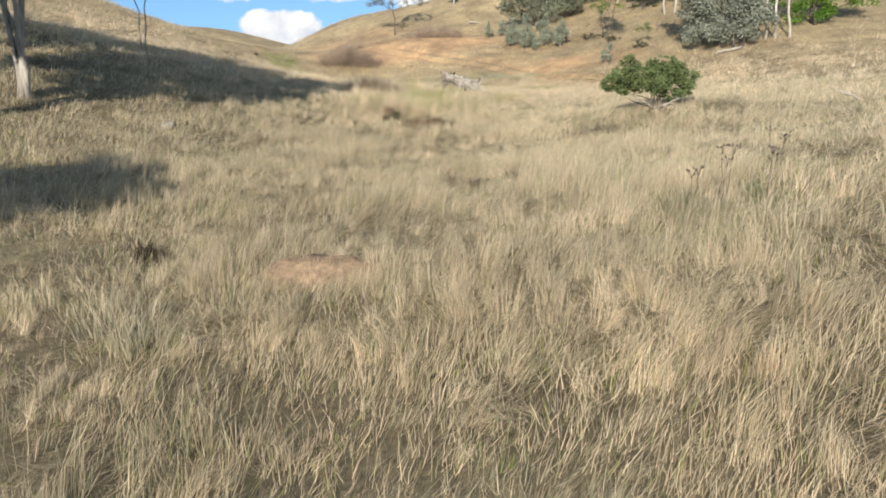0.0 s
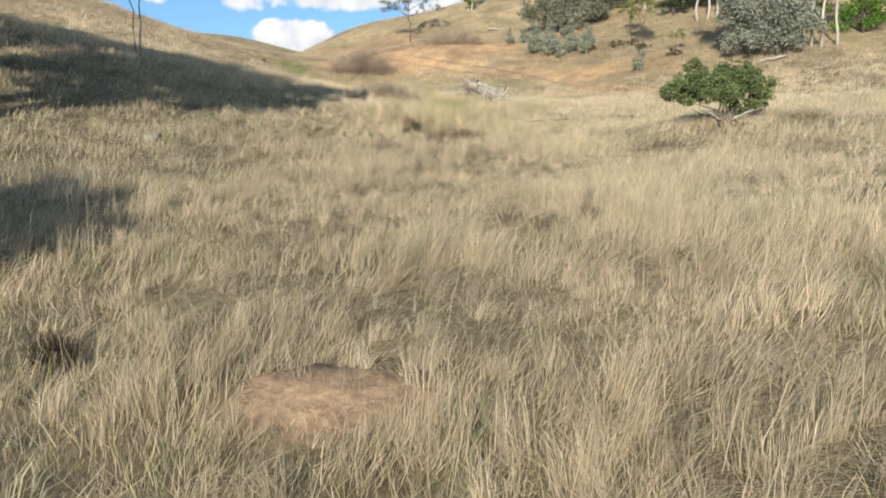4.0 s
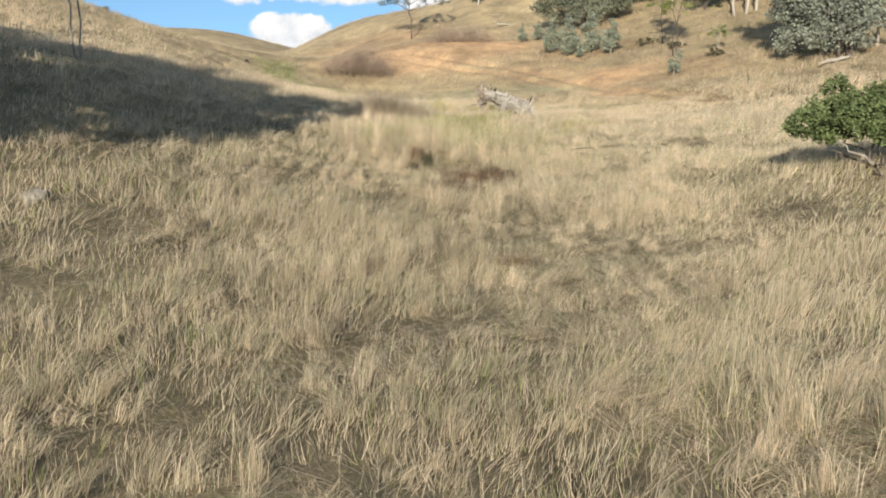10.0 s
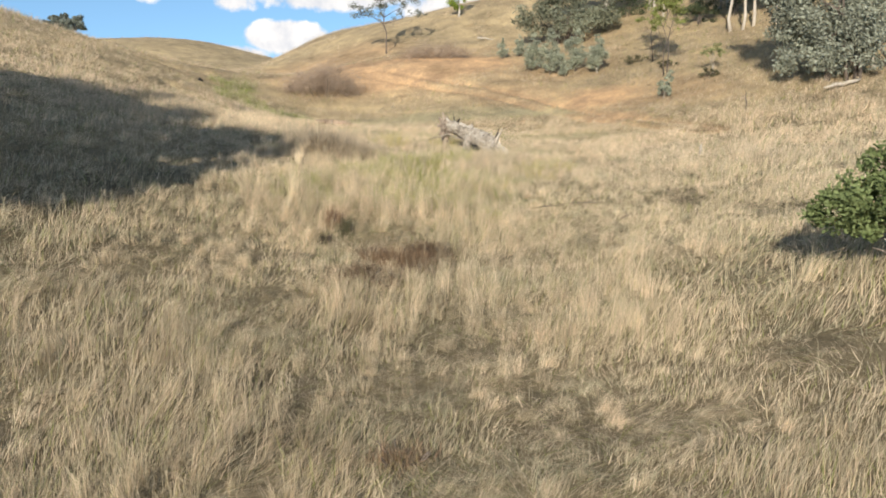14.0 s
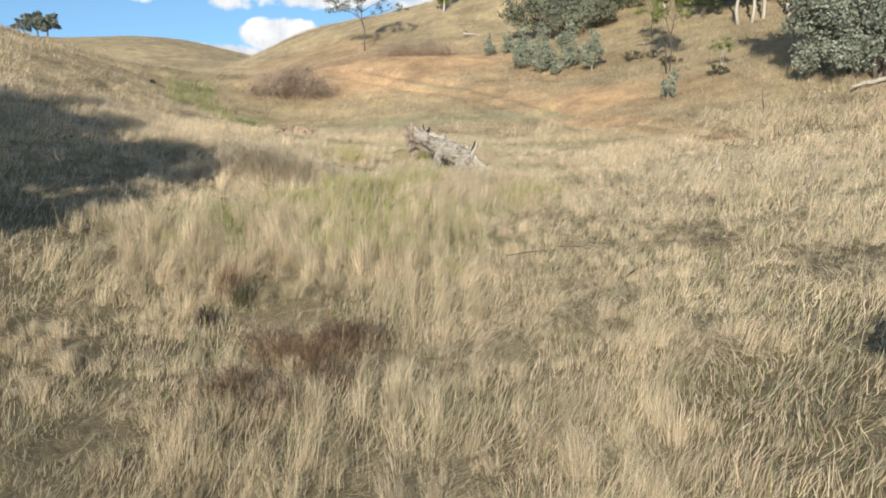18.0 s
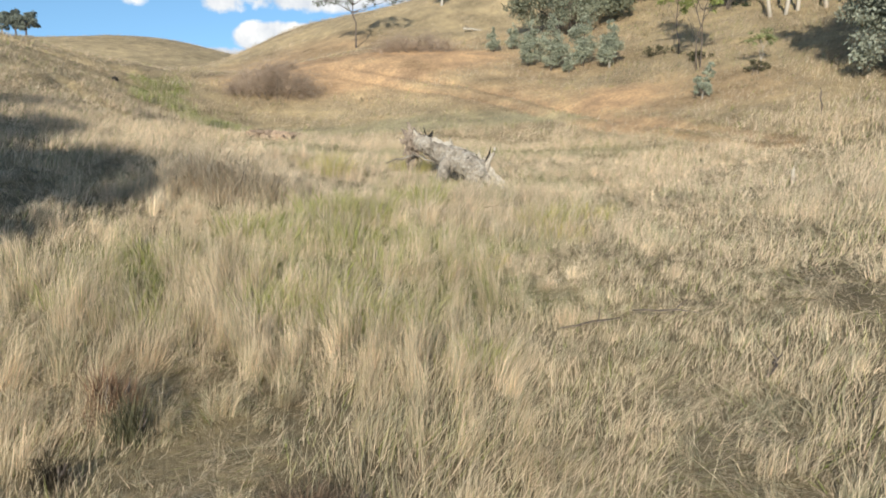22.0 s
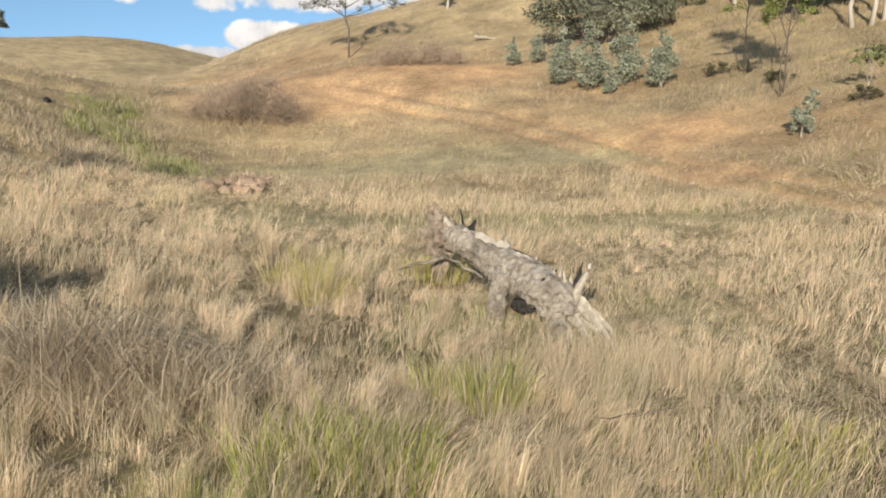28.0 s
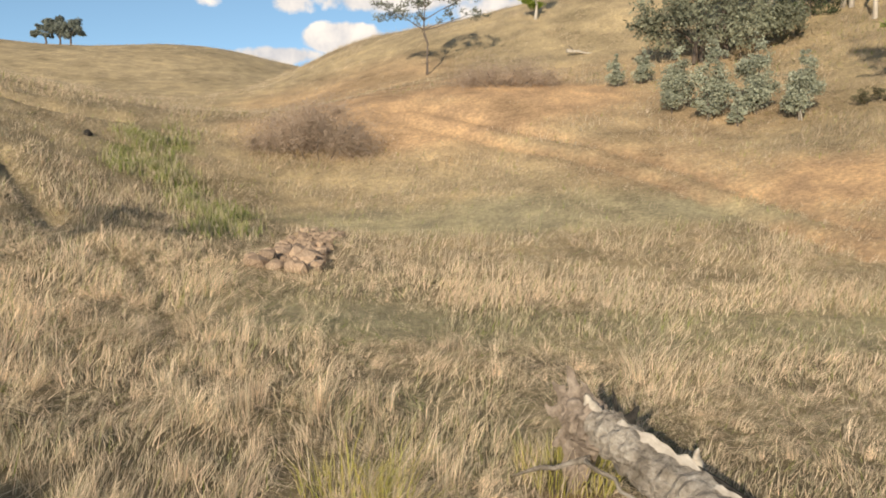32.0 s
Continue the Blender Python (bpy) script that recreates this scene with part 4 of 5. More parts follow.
# added shrubs whose very dark leaves stand for the shade beneath the gums
for k, (x, y, h_) in enumerate([(13.2, 68.4, 2.4), (18.3, 63.2, 2.6), (16.2, 62.6, 1.8)]):
    gum_tree("shade_shrub", x, y, h_, "very dark shrub added for the deep shade under the gums", [(-0.3, 0, 0.36, 0.36, 0.3, 0.32), (0.3, 0, 0.40, 0.38, 0.3, 0.34), (0.0, 0, 0.66, 0.34, 0.3, 0.26)], 2200, 0.13, 3, 0.04, dark_bark_mat, [(0.06, 0.075, 0.04), (0.11, 0.13, 0.075)], 170 + k, "shrub", spread=0.3, group="shrubs under the gums")
for k, (x, y, h_) in enumerate([(11.6, 69.6, 5.5), (14.6, 69.0, 6.5), (18.4, 65.4, 7.0), (22.6, 63.4, 7.0), (23.0, 56.5, 7.0)]):
    gum_tree("gum_tree", x, y, h_, "shady grey-green gum in the stand on the upper bank", [(-0.24, 0, 0.40, 0.28, 0.26, 0.16), (0.20, -0.05, 0.44, 0.30, 0.26, 0.16), (0.0, 0, 0.64, 0.36, 0.3, 0.2), (0.1, 0, 0.82, 0.28, 0.26, 0.16)], 6500, 0.24, 2, 0.12, bark_mat, [(0.17, 0.19, 0.13), (0.30, 0.32, 0.235)], 270 + k, spread=0.4, group="gums on the hill", shell=0.4)
gum_tree("green_tree", 24.0, 49.7, 4.6, "dense bright green rounded tree behind the gums", [(-0.42, -0.05, 0.20, 0.26, 0.26, 0.18), (-0.10, -0.1, 0.22, 0.30, 0.28, 0.19), (0.26, -0.08, 0.26, 0.28, 0.26, 0.18), (0.56, 0, 0.32, 0.22, 0.24, 0.16), (-0.3, 0, 0.5, 0.4, 0.36, 0.26), (0.25, 0, 0.55, 0.44, 0.36, 0.28), (0.0, 0, 0.76, 0.42, 0.36, 0.22), (0.6, 0, 0.45, 0.26, 0.26, 0.2)], 9500, 0.19, 3, 0.13, dark_bark_mat, BRIGHT, 71, spread=0.5)
gum_tree("gum_tree", -3.2, 70.2, 4.6, "lone sparse gum on the brow of the bank", [(-0.42, 0, 0.62, 0.2, 0.18, 0.09), (-0.16, 0, 0.74, 0.2, 0.18, 0.10), (0.08, 0, 0.84, 0.22, 0.2, 0.12), (0.34, 0, 0.74, 0.2, 0.18, 0.10), (-0.1, 0, 0.54, 0.14, 0.14, 0.08), (0.48, 0, 0.60, 0.14, 0.12, 0.07), (0.2, 0.1, 0.56, 0.12, 0.12, 0.07)], 2600, 0.15, 1, 0.06, dark_bark_mat, [(0.13, 0.14, 0.11), (0.22, 0.235, 0.185)], 72, lean=(-0.04, 0), group="gums on the hill", fuzz=0.14)
gum_tree("green_tree", 1.9, 76.0, 2.6, "small bright green tree on the crest", [(0, 0, 0.46, 0.30, 0.26, 0.24), (0.06, 0, 0.68, 0.22, 0.2, 0.18)], 1800, 0.16, 1, 0.10, bark_mat, [(0.14, 0.20, 0.03), (0.27, 0.33, 0.07)], 73, droop=0.3)
for k, (x, y, h_) in enumerate([(-53.6, 130.5, 3.0), (-52.0, 130.8, 3.2), (-50.4, 130.2, 3.7)]):
    gum_tree("ridge_tree", x, y, h_, "dark rounded tree on the far ridge", [(-0.24, 0, 0.50, 0.34, 0.3, 0.26), (0.22, 0, 0.56, 0.36, 0.3, 0.28), (0.0, 0, 0.74, 0.34, 0.3, 0.22)], 3600, 0.30, 1, 0.13, dark_bark_mat, [(0.15, 0.17, 0.145), (0.24, 0.26, 0.22)], 81 + k, group="trees on the far ridge")


# ---- dry shrubs and weeds ----
def twig_shrub(name, x, y, rx, ry, height, count, palette, label, seed, thickness=0.006, category="shrub", arch=0.5, droop=0.0):
    """A dome of thin arching twigs, with a few woody stems."""
    g = np.random.default_rng(seed)
    z = ground_at(x, y)
    root = thing(name, x, y, z, label, category)
    for k in range(5):
        a = g.random() * 6.28
        end = (math.cos(a) * rx * 0.5, math.sin(a) * ry * 0.5, height * (0.5 + 0.3 * g.random()))
        part("stem", tube(bent((math.cos(a) * rx * 0.12, math.sin(a) * ry * 0.12, -0.05), end, 4, 0.08, seed + k), [thickness * 2.5 * s for s in (1.2, 1, 0.8, 0.6, 0.3)], 5, 0.1, seed), dark_bark_mat, root)
    n = count
    a, r = g.random(n) * 2 * np.pi, np.minimum(np.abs(g.normal(size=n)) * 0.5 + 0.12 * g.random(n), 1.25)
    bx, by = np.cos(a) * r * rx * 0.8, np.sin(a) * r * ry * 0.8
    ragged = vnoise(bx + x, by + y, 0.3 * rx, seed)
    top = height * np.sqrt(np.maximum(1 - 0.9 * r**2, 0.02)) * (0.35 + 0.75 * g.random(n)) * (0.35 + 1.1 * ragged)
    gz = land(bx + x, by + y) - z
    b2 = g.random(n) * 2 * np.pi
    run = top * arch * (0.3 + g.random(n))
    dx, dy = np.cos(b2) * run + bx * 0.15, np.sin(b2) * run + by * 0.15
    foot = np.stack([bx, by, gz + top * 0.25 * g.random(n)], 1)
    mid = np.stack([bx + dx * 0.4, by + dy * 0.4, gz + top * 0.8], 1)
    tip = np.stack([bx + dx, by + dy, gz + top * (0.75 + 0.35 * g.random(n)) * (1 - droop * g.random(n))], 1)
    c = g.random(n) * 6.28
    w = np.stack([np.cos(c), np.sin(c), 0 * c], 1) * (thickness * (0.6 + 0.8 * g.random(n)))[:, None] / 2
    v = np.stack([foot - w, foot + w, mid + w * 0.8, mid - w * 0.8, tip], 1).reshape(-1, 3)
    base = np.arange(n)[:, None] * 5
    pal = np.array(palette, float)
    col_ = pal[g.integers(0, len(pal), n)] * (0.7 + 0.6 * g.random((n, 1)))
    twigs = mesh_object("twig_mass", v, np.concatenate([base + [0, 1, 2, 3], base + [3, 2, 4]], 1).ravel(), np.tile([4, 3], n), grass_mat, np.repeat(col_, 5, 0), parent=root)
    tagged(twigs, kind="stuff")
    return root


TWIG_GREY = [(0.68, 0.56, 0.40), (0.80, 0.68, 0.51), (0.50, 0.41, 0.29)]
RUST = [(0.30, 0.20, 0.13), (0.40, 0.28, 0.18), (0.22, 0.16, 0.105)]
for k, (x, y, rx, ry, h_, n_, l_) in enumerate([(-5.75, 58.0, 2.15, 1.2, 1.75, 24000, "wide leafless brown shrub on the orange bank"), (0.4, 63.4, 2.2, 0.9, 0.8, 9000, "low leafless brown shrub below the brow")]):
    root = thing("dry_shrub", x, y, ground_at(x, y), l_, "shrub")
    for j in range(9):
        a = j * 0.7
        part("stem", tube(bent((0.3 * rx * math.cos(a), 0.3 * ry * math.sin(a), -0.1), (0.75 * rx * math.cos(a), 0.75 * ry * math.sin(a), h_ * 0.7), 4, 0.08, 310 + j), [0.014, 0.012, 0.010, 0.008, 0.004], 5, 0.1, 310), dark_bark_mat, root)
    leaves("twig_mass", [(-0.35 * rx, 0, 0.42 * h_, 0.5 * rx, ry, 0.5 * h_), (0.1 * rx, 0.1, 0.5 * h_, 0.5 * rx, ry, 0.55 * h_), (0.6 * rx, 0, 0.28 * h_, 0.42 * rx, 0.8 * ry, 0.36 * h_), (-0.7 * rx, 0, 0.25 * h_, 0.3 * rx, 0.7 * ry, 0.3 * h_)], n_, 0.22, 0.011, [(0.33, 0.255, 0.195), (0.47, 0.375, 0.295)], root, 301 + k, -0.5, 0.15, "", 0.45, 0.75, 8)
twig_shrub("dry_shrub", -2.0, 33.2, 1.75, 1.0, 0.84, 5200, TWIG_GREY, "mound of tangled grey dead twigs in tall grass", 303, 0.0068, arch=1.7, droop=1.0)
DULL = [(0.23, 0.165, 0.115), (0.33, 0.245, 0.17), (0.15, 0.108, 0.075)]
for k, (x, y, rx, ry, h_, n_) in enumerate([(0.25, 22.95, 0.8, 0.6, 0.34, 2200), (0.75, 23.5, 0.7, 0.45, 0.30, 1500), (-0.30, 22.0, 0.75, 0.55, 0.28, 1500), (0.20, 21.7, 0.55, 0.4, 0.24, 900), (-0.25, 23.4, 0.55, 0.4, 0.24, 800), (0.55, 22.4, 0.5, 0.4, 0.24, 700)]):
    twig_shrub("rust_weed", x, y, rx, ry, h_, n_, DULL if k else RUST, "dark brown tangle of dead weed flattened in the grass", 304 + k, 0.005, "weed", 1.1)
twig_shrub("rust_weed", -1.0, 24.85, 0.30, 0.26, 0.46, 900, [(0.30, 0.185, 0.12), (0.37, 0.24, 0.16), (0.22, 0.145, 0.10)], "upright rust-brown dead weed", 315, 0.006, "weed", 0.6)
twig_shrub("dark_tangle", -0.78, 24.6, 0.26, 0.22, 0.34, 420, [(0.12, 0.115, 0.07), (0.19, 0.18, 0.11)], "small dull green-brown weed beside a rust weed", 316, 0.006, "weed", 0.7)
twig_shrub("dark_tangle", -1.05, 23.9, 0.2, 0.18, 0.26, 260, [(0.05, 0.043, 0.033), (0.09, 0.075, 0.055)], "small dark dead tangle in the grass", 317, 0.006, "weed", 0.7)
DARK = [(0.28, 0.22, 0.15), (0.38, 0.31, 0.21), (0.20, 0.155, 0.11)]
# the first, near-black tangle stands in for a dark burrow; the rest are weeds
for k, (x, y, r_, h_, n_) in enumerate([(-2.38, 4.40, 0.24, 0.30, 500), (1.3, 8.1, 0.24, 0.30, 200), (0.95, 8.6, 0.2, 0.28, 150), (1.9, 8.6, 0.22, 0.28, 170), (-3.9, 17.35, 0.5, 0.26, 260), (-4.7, 17.9, 0.4, 0.24, 160), (0.64, 16.3, 0.5, 0.26, 500)]):
    twig_shrub("dark_tangle", x, y, r_, r_ * 0.85, h_, n_, RUST if k == 6 else [(0.07, 0.055, 0.04), (0.12, 0.095, 0.065)] if k == 0 else DARK, "patch of brown dead weed in the grass" if k == 6 else "small dark dead tangle in the grass", 330 + k, 0.006, "weed", 0.8)


def seed_weed(x, y, height, count, seed):
    """Tall thin dark stems, each with a ragged seed head."""
    g = random.Random(seed)
    z = ground_at(x, y)
    root = thing("seed_weed", x, y, z, "tall thin dark weed with ragged seed heads", "weed", "seed-head weeds")
    for k in range(count):
        a, h_ = g.uniform(0, 6.28), height * g.uniform(0.7, 1.0)
        end = Vector((math.cos(a) * 0.16 * h_ + 0.03, math.sin(a) * 0.16 * h_, h_))
        pts = bent((math.cos(a) * 0.03, math.sin(a) * 0.03, -0.04), end, 5, 0.03, seed + k)
        stem = part("stem", tube(pts, [0.0045, 0.004, 0.004, 0.0035, 0.003, 0.002], 4, 0.0, seed), dark_bark_mat, root)
        for j in range(4):
            b_ = a + j * 1.57
            tip = end + Vector((math.cos(b_) * 0.06, math.sin(b_) * 0.06, g.uniform(0.0, 0.05)))
            part("seed_head", tube([end - Vector((0, 0, 0.06)), end.lerp(tip, 0.6), tip - Vector((0, 0, 0.006)), tip + Vector((0, 0, 0.010))], [0.002, 0.002, 0.014, 0.008], 6, 0.5, seed + k), dark_bark_mat, stem)
    return root


for k, (x, y, h_, n_) in enumerate([(3.9, 4.7, 0.72, 3), (5.0, 6.05, 0.7, 3), (3.55, 4.6, 0.5, 2), (4.6, 5.2, 0.55, 2)]):
    seed_weed(x, y, h_, n_, 350 + 10 * k)


# ---- green tufts among the straw ----
OLIVE = np.array([[0.25, 0.30, 0.055], [0.38, 0.40, 0.11], [0.50, 0.47, 0.20]])
LUSH = np.array([[0.20, 0.28, 0.045], [0.31, 0.37, 0.09], [0.44, 0.45, 0.16]])
YELLOW = np.array([[0.50, 0.44, 0.12], [0.58, 0.50, 0.18], [0.38, 0.38, 0.10]])


def green_tuft(x, y, radius, height, count, palette, label, seed, name="green_tussock", group="green tussocks", dead=0.34):
    """A tuft of live blades fanning from one crown."""
    g = np.random.default_rng(seed)
    n = count
    a, r = g.random(n) * 2 * np.pi, radius * 0.95 * np.sqrt(g.random(n))
    bx, by = np.cos(a) * r, np.sin(a) * r
    z = ground_at(x, y)
    gz = land(bx + x, by + y) - z - 0.03
    h_ = height * (0.35 + 0.7 * g.random(n)) * (0.35 + 1.1 * vnoise(bx + x, by + y, 0.22, seed))
    out = np.stack([bx, by], 1) / radius * 0.45 + g.normal(size=(n, 2)) * 0.28 + np.array([0.12, 0.0])
    lx, ly = out[:, 0] * h_, out[:, 1] * h_
    b2 = g.random(n) * 2 * np.pi
    w = np.stack([np.cos(b2), np.sin(b2), 0 * b2], 1) * (0.0034 * (0.6 + 0.8 * g.random(n)))[:, None] * max(1.0, (y - 29) / 9)
    foot = np.stack([bx, by, gz], 1)
    mid = np.stack([bx + lx * 0.35, by + ly * 0.35, gz + h_ * 0.6], 1)
    tip = np.stack([bx + lx, by + ly, gz + h_], 1)
    v = np.stack([foot - w, foot + w, mid + w * 0.8, mid - w * 0.8, tip], 1).reshape(-1, 3)
    live = g.random(n) > dead
    root = thing(name, x, y, z, label, "grass", group)
    for piece, those, tones in (("live_tuft", live, palette), ("dead_tuft", ~live, STRAW)):
        k_ = int(those.sum())
        col_ = tones[g.integers(0, len(tones), k_)] * (0.75 + 0.5 * g.random((k_, 1)))
        base = np.arange(k_)[:, None] * 5
        pts = v.reshape(n, 5, 3)[those].reshape(-1, 3)
        tuft = mesh_object(piece, pts, np.concatenate([base + [0, 1, 2, 3], base + [3, 2, 4]], 1).ravel(), np.tile([4, 3], k_), grass_mat, np.repeat(col_, 5, 0), parent=root)
        tagged(tuft, kind="stuff")
    return root


for k, (x, y, r_) in enumerate([(0.7, 27.3, 0.5), (-1.3, 26.9, 0.45), (-0.35, 27.3, 0.45), (0.25, 27.9, 0.5), (1.2, 27.2, 0.35), (1.97, 26.1, 0.28), (0.07, 32.3, 0.5), (-0.25, 31.9, 0.45), (0.45, 32.1, 0.45), (1.4, 33.5, 0.35), (0.9, 33.7, 0.3), (-0.9, 28.6, 0.45), (0.9, 29.2, 0.45), (1.2, 30.6, 0.4), (-1.9, 28.9, 0.4), (-1.25, 30.6, 0.4), (-0.5, 30.2, 0.4), (0.3, 30.4, 0.4), (3.35, 32.0, 0.35)]):
    green_tuft(x, y, r_, (0.40 if y > 31.4 else 0.34) + 0.2 * r_, int((1900 if y > 31.4 else 1500) * r_), OLIVE, "yellow-green tussock mixed with dry straw", 700 + k, dead=0.46)
for k, (x, y, r_) in enumerate([(-2.9, 32.7, 0.4), (-2.3, 33.4, 0.45), (-1.5, 33.0, 0.4), (-1.1, 33.5, 0.4), (-3.2, 33.7, 0.4), (-1.9, 32.6, 0.35)]):
    green_tuft(x, y, r_, 0.80, int(420 * r_), STRAW, "pale straw tussock growing up through dead twigs", 790 + k, "straw_tussock", "straw tussocks")
GREYISH = np.array([[0.31, 0.295, 0.20], [0.40, 0.375, 0.265], [0.50, 0.45, 0.33]])
for k, (x, y, r_) in enumerate([(-1.95, 2.45, 0.42), (-2.3, 2.9, 0.35), (-1.6, 2.0, 0.3)]):
    green_tuft(x, y, r_, 0.34, int(700 * r_), GREYISH, "grey-green tussock among the dry grass", 760 + k, "grey_tussock", "grey tussocks")
LEAFY = np.array([[0.12, 0.135, 0.06], [0.18, 0.195, 0.10], [0.24, 0.24, 0.14]])
for k, (x, y, r_) in enumerate([(3.5, 4.45, 0.3), (4.0, 3.95, 0.28), (4.5, 4.9, 0.26)]):
    green_tuft(x, y, r_, 0.34, int(900 * r_), LEAFY, "dark leafy green weed low in the grass", 770 + k, "leafy_weed", "leafy weeds")
for k, (x, y, r_) in enumerate([(3.4, 31.1, 0.42), (2.0, 29.4, 0.4), (3.1, 32.1, 0.35), (4.1, 32.7, 0.4)]):
    green_tuft(x, y, r_, 0.36, int(800 * r_), YELLOW, "low yellow-green tussock in the short grass", 780 + k)
for k, (x, y, r_) in enumerate([(0.9, 38.1, 0.5), (-0.6, 36.6, 0.4), (-1.0, 37.4, 0.5)]):
    green_tuft(x, y, r_, 0.55, int(1000 * r_), YELLOW, "yellowing tussock standing near the fallen log", 730 + k)
g2 = np.random.default_rng(5)
RUSH = np.array([(-5.9, 48.8), (-6.2, 49.6), (-6.6, 51.2), (-7.1, 51.8), (-7.5, 52.0), (-8.0, 52.5), (-9.1, 54.1), (-9.5, 53.8), (-9.9, 53.2), (-10.1, 55.3), (-10.6, 56.4), (-10.9, 56.2), (-10.3, 57.3)])
pick_ = g2.integers(0, len(RUSH), 13000)
rx_, ry_ = RUSH[pick_, 0] + g2.normal(size=13000) * 0.36, RUSH[pick_, 1] + g2.normal(size=13000) * 0.42
tuft_ = vnoise(rx_, ry_, 0.5, 44)
keep_ = g2.random(13000) < ramp(tuft_, 0.25, 0.6)
rx_, ry_, tuft_ = rx_[keep_], ry_[keep_], tuft_[keep_]
m_ = len(rx_)
tint_ = np.where((g2.random(m_) < 0.42)[:, None], STRAW[g2.integers(0, 6, m_)], LUSH[g2.integers(0, 3, m_)] * np.array([0.95, 0.9, 1.2])) * (0.75 + 0.5 * g2.random((m_, 1)))
blades("rushes", rx_, ry_, (0.16 + 0.28 * tuft_) * (0.5 + 0.8 * g2.random(m_)), 0.014 * (0.5 + g2.random(m_)), g2.normal(size=(m_, 2)) * 0.35, tint_, "bright green rushes along the gully floor", 745)


# ---- fallen log ----
def sliver(a, b, wide, thick, seed, bow=0.05):
    """A flat splinter of wood, torn to a ragged point."""
    a, b = Vector(a), Vector(b)
    way = (b - a).normalized()
    side = way.cross(Vector((0.35, 0.9, 0.1))).normalized()
    out = side.cross(way)
    r = random.Random(seed)
    bm = bmesh.new()
    rings = []
    steps = 7
    for i in range(steps + 1):
        t = i / steps
        mid = a.lerp(b, t) + (side * r.uniform(-0.25, 0.25) * wide + out * bow * math.sin(math.pi * t))
        w_ = wide * (1 - 0.85 * t**1.7) * r.uniform(0.75, 1.2)
        h_ = thick * (1 - 0.7 * t) * r.uniform(0.8, 1.2)
        rings.append([bm.verts.new(mid + side * w_ * math.cos(k * math.pi / 4) + out * h_ * math.sin(k * math.pi / 4) * r.uniform(0.7, 1.2)) for k in range(8)])
    for p_, q_ in zip(rings, rings[1:]):
        for k in range(8):
            bm.faces.new((p_[k], p_[(k + 1) % 8], q_[(k + 1) % 8], q_[k]))
    bm.faces.new(list(reversed(rings[0])))
    bm.faces.new(rings[-1])
    return bm


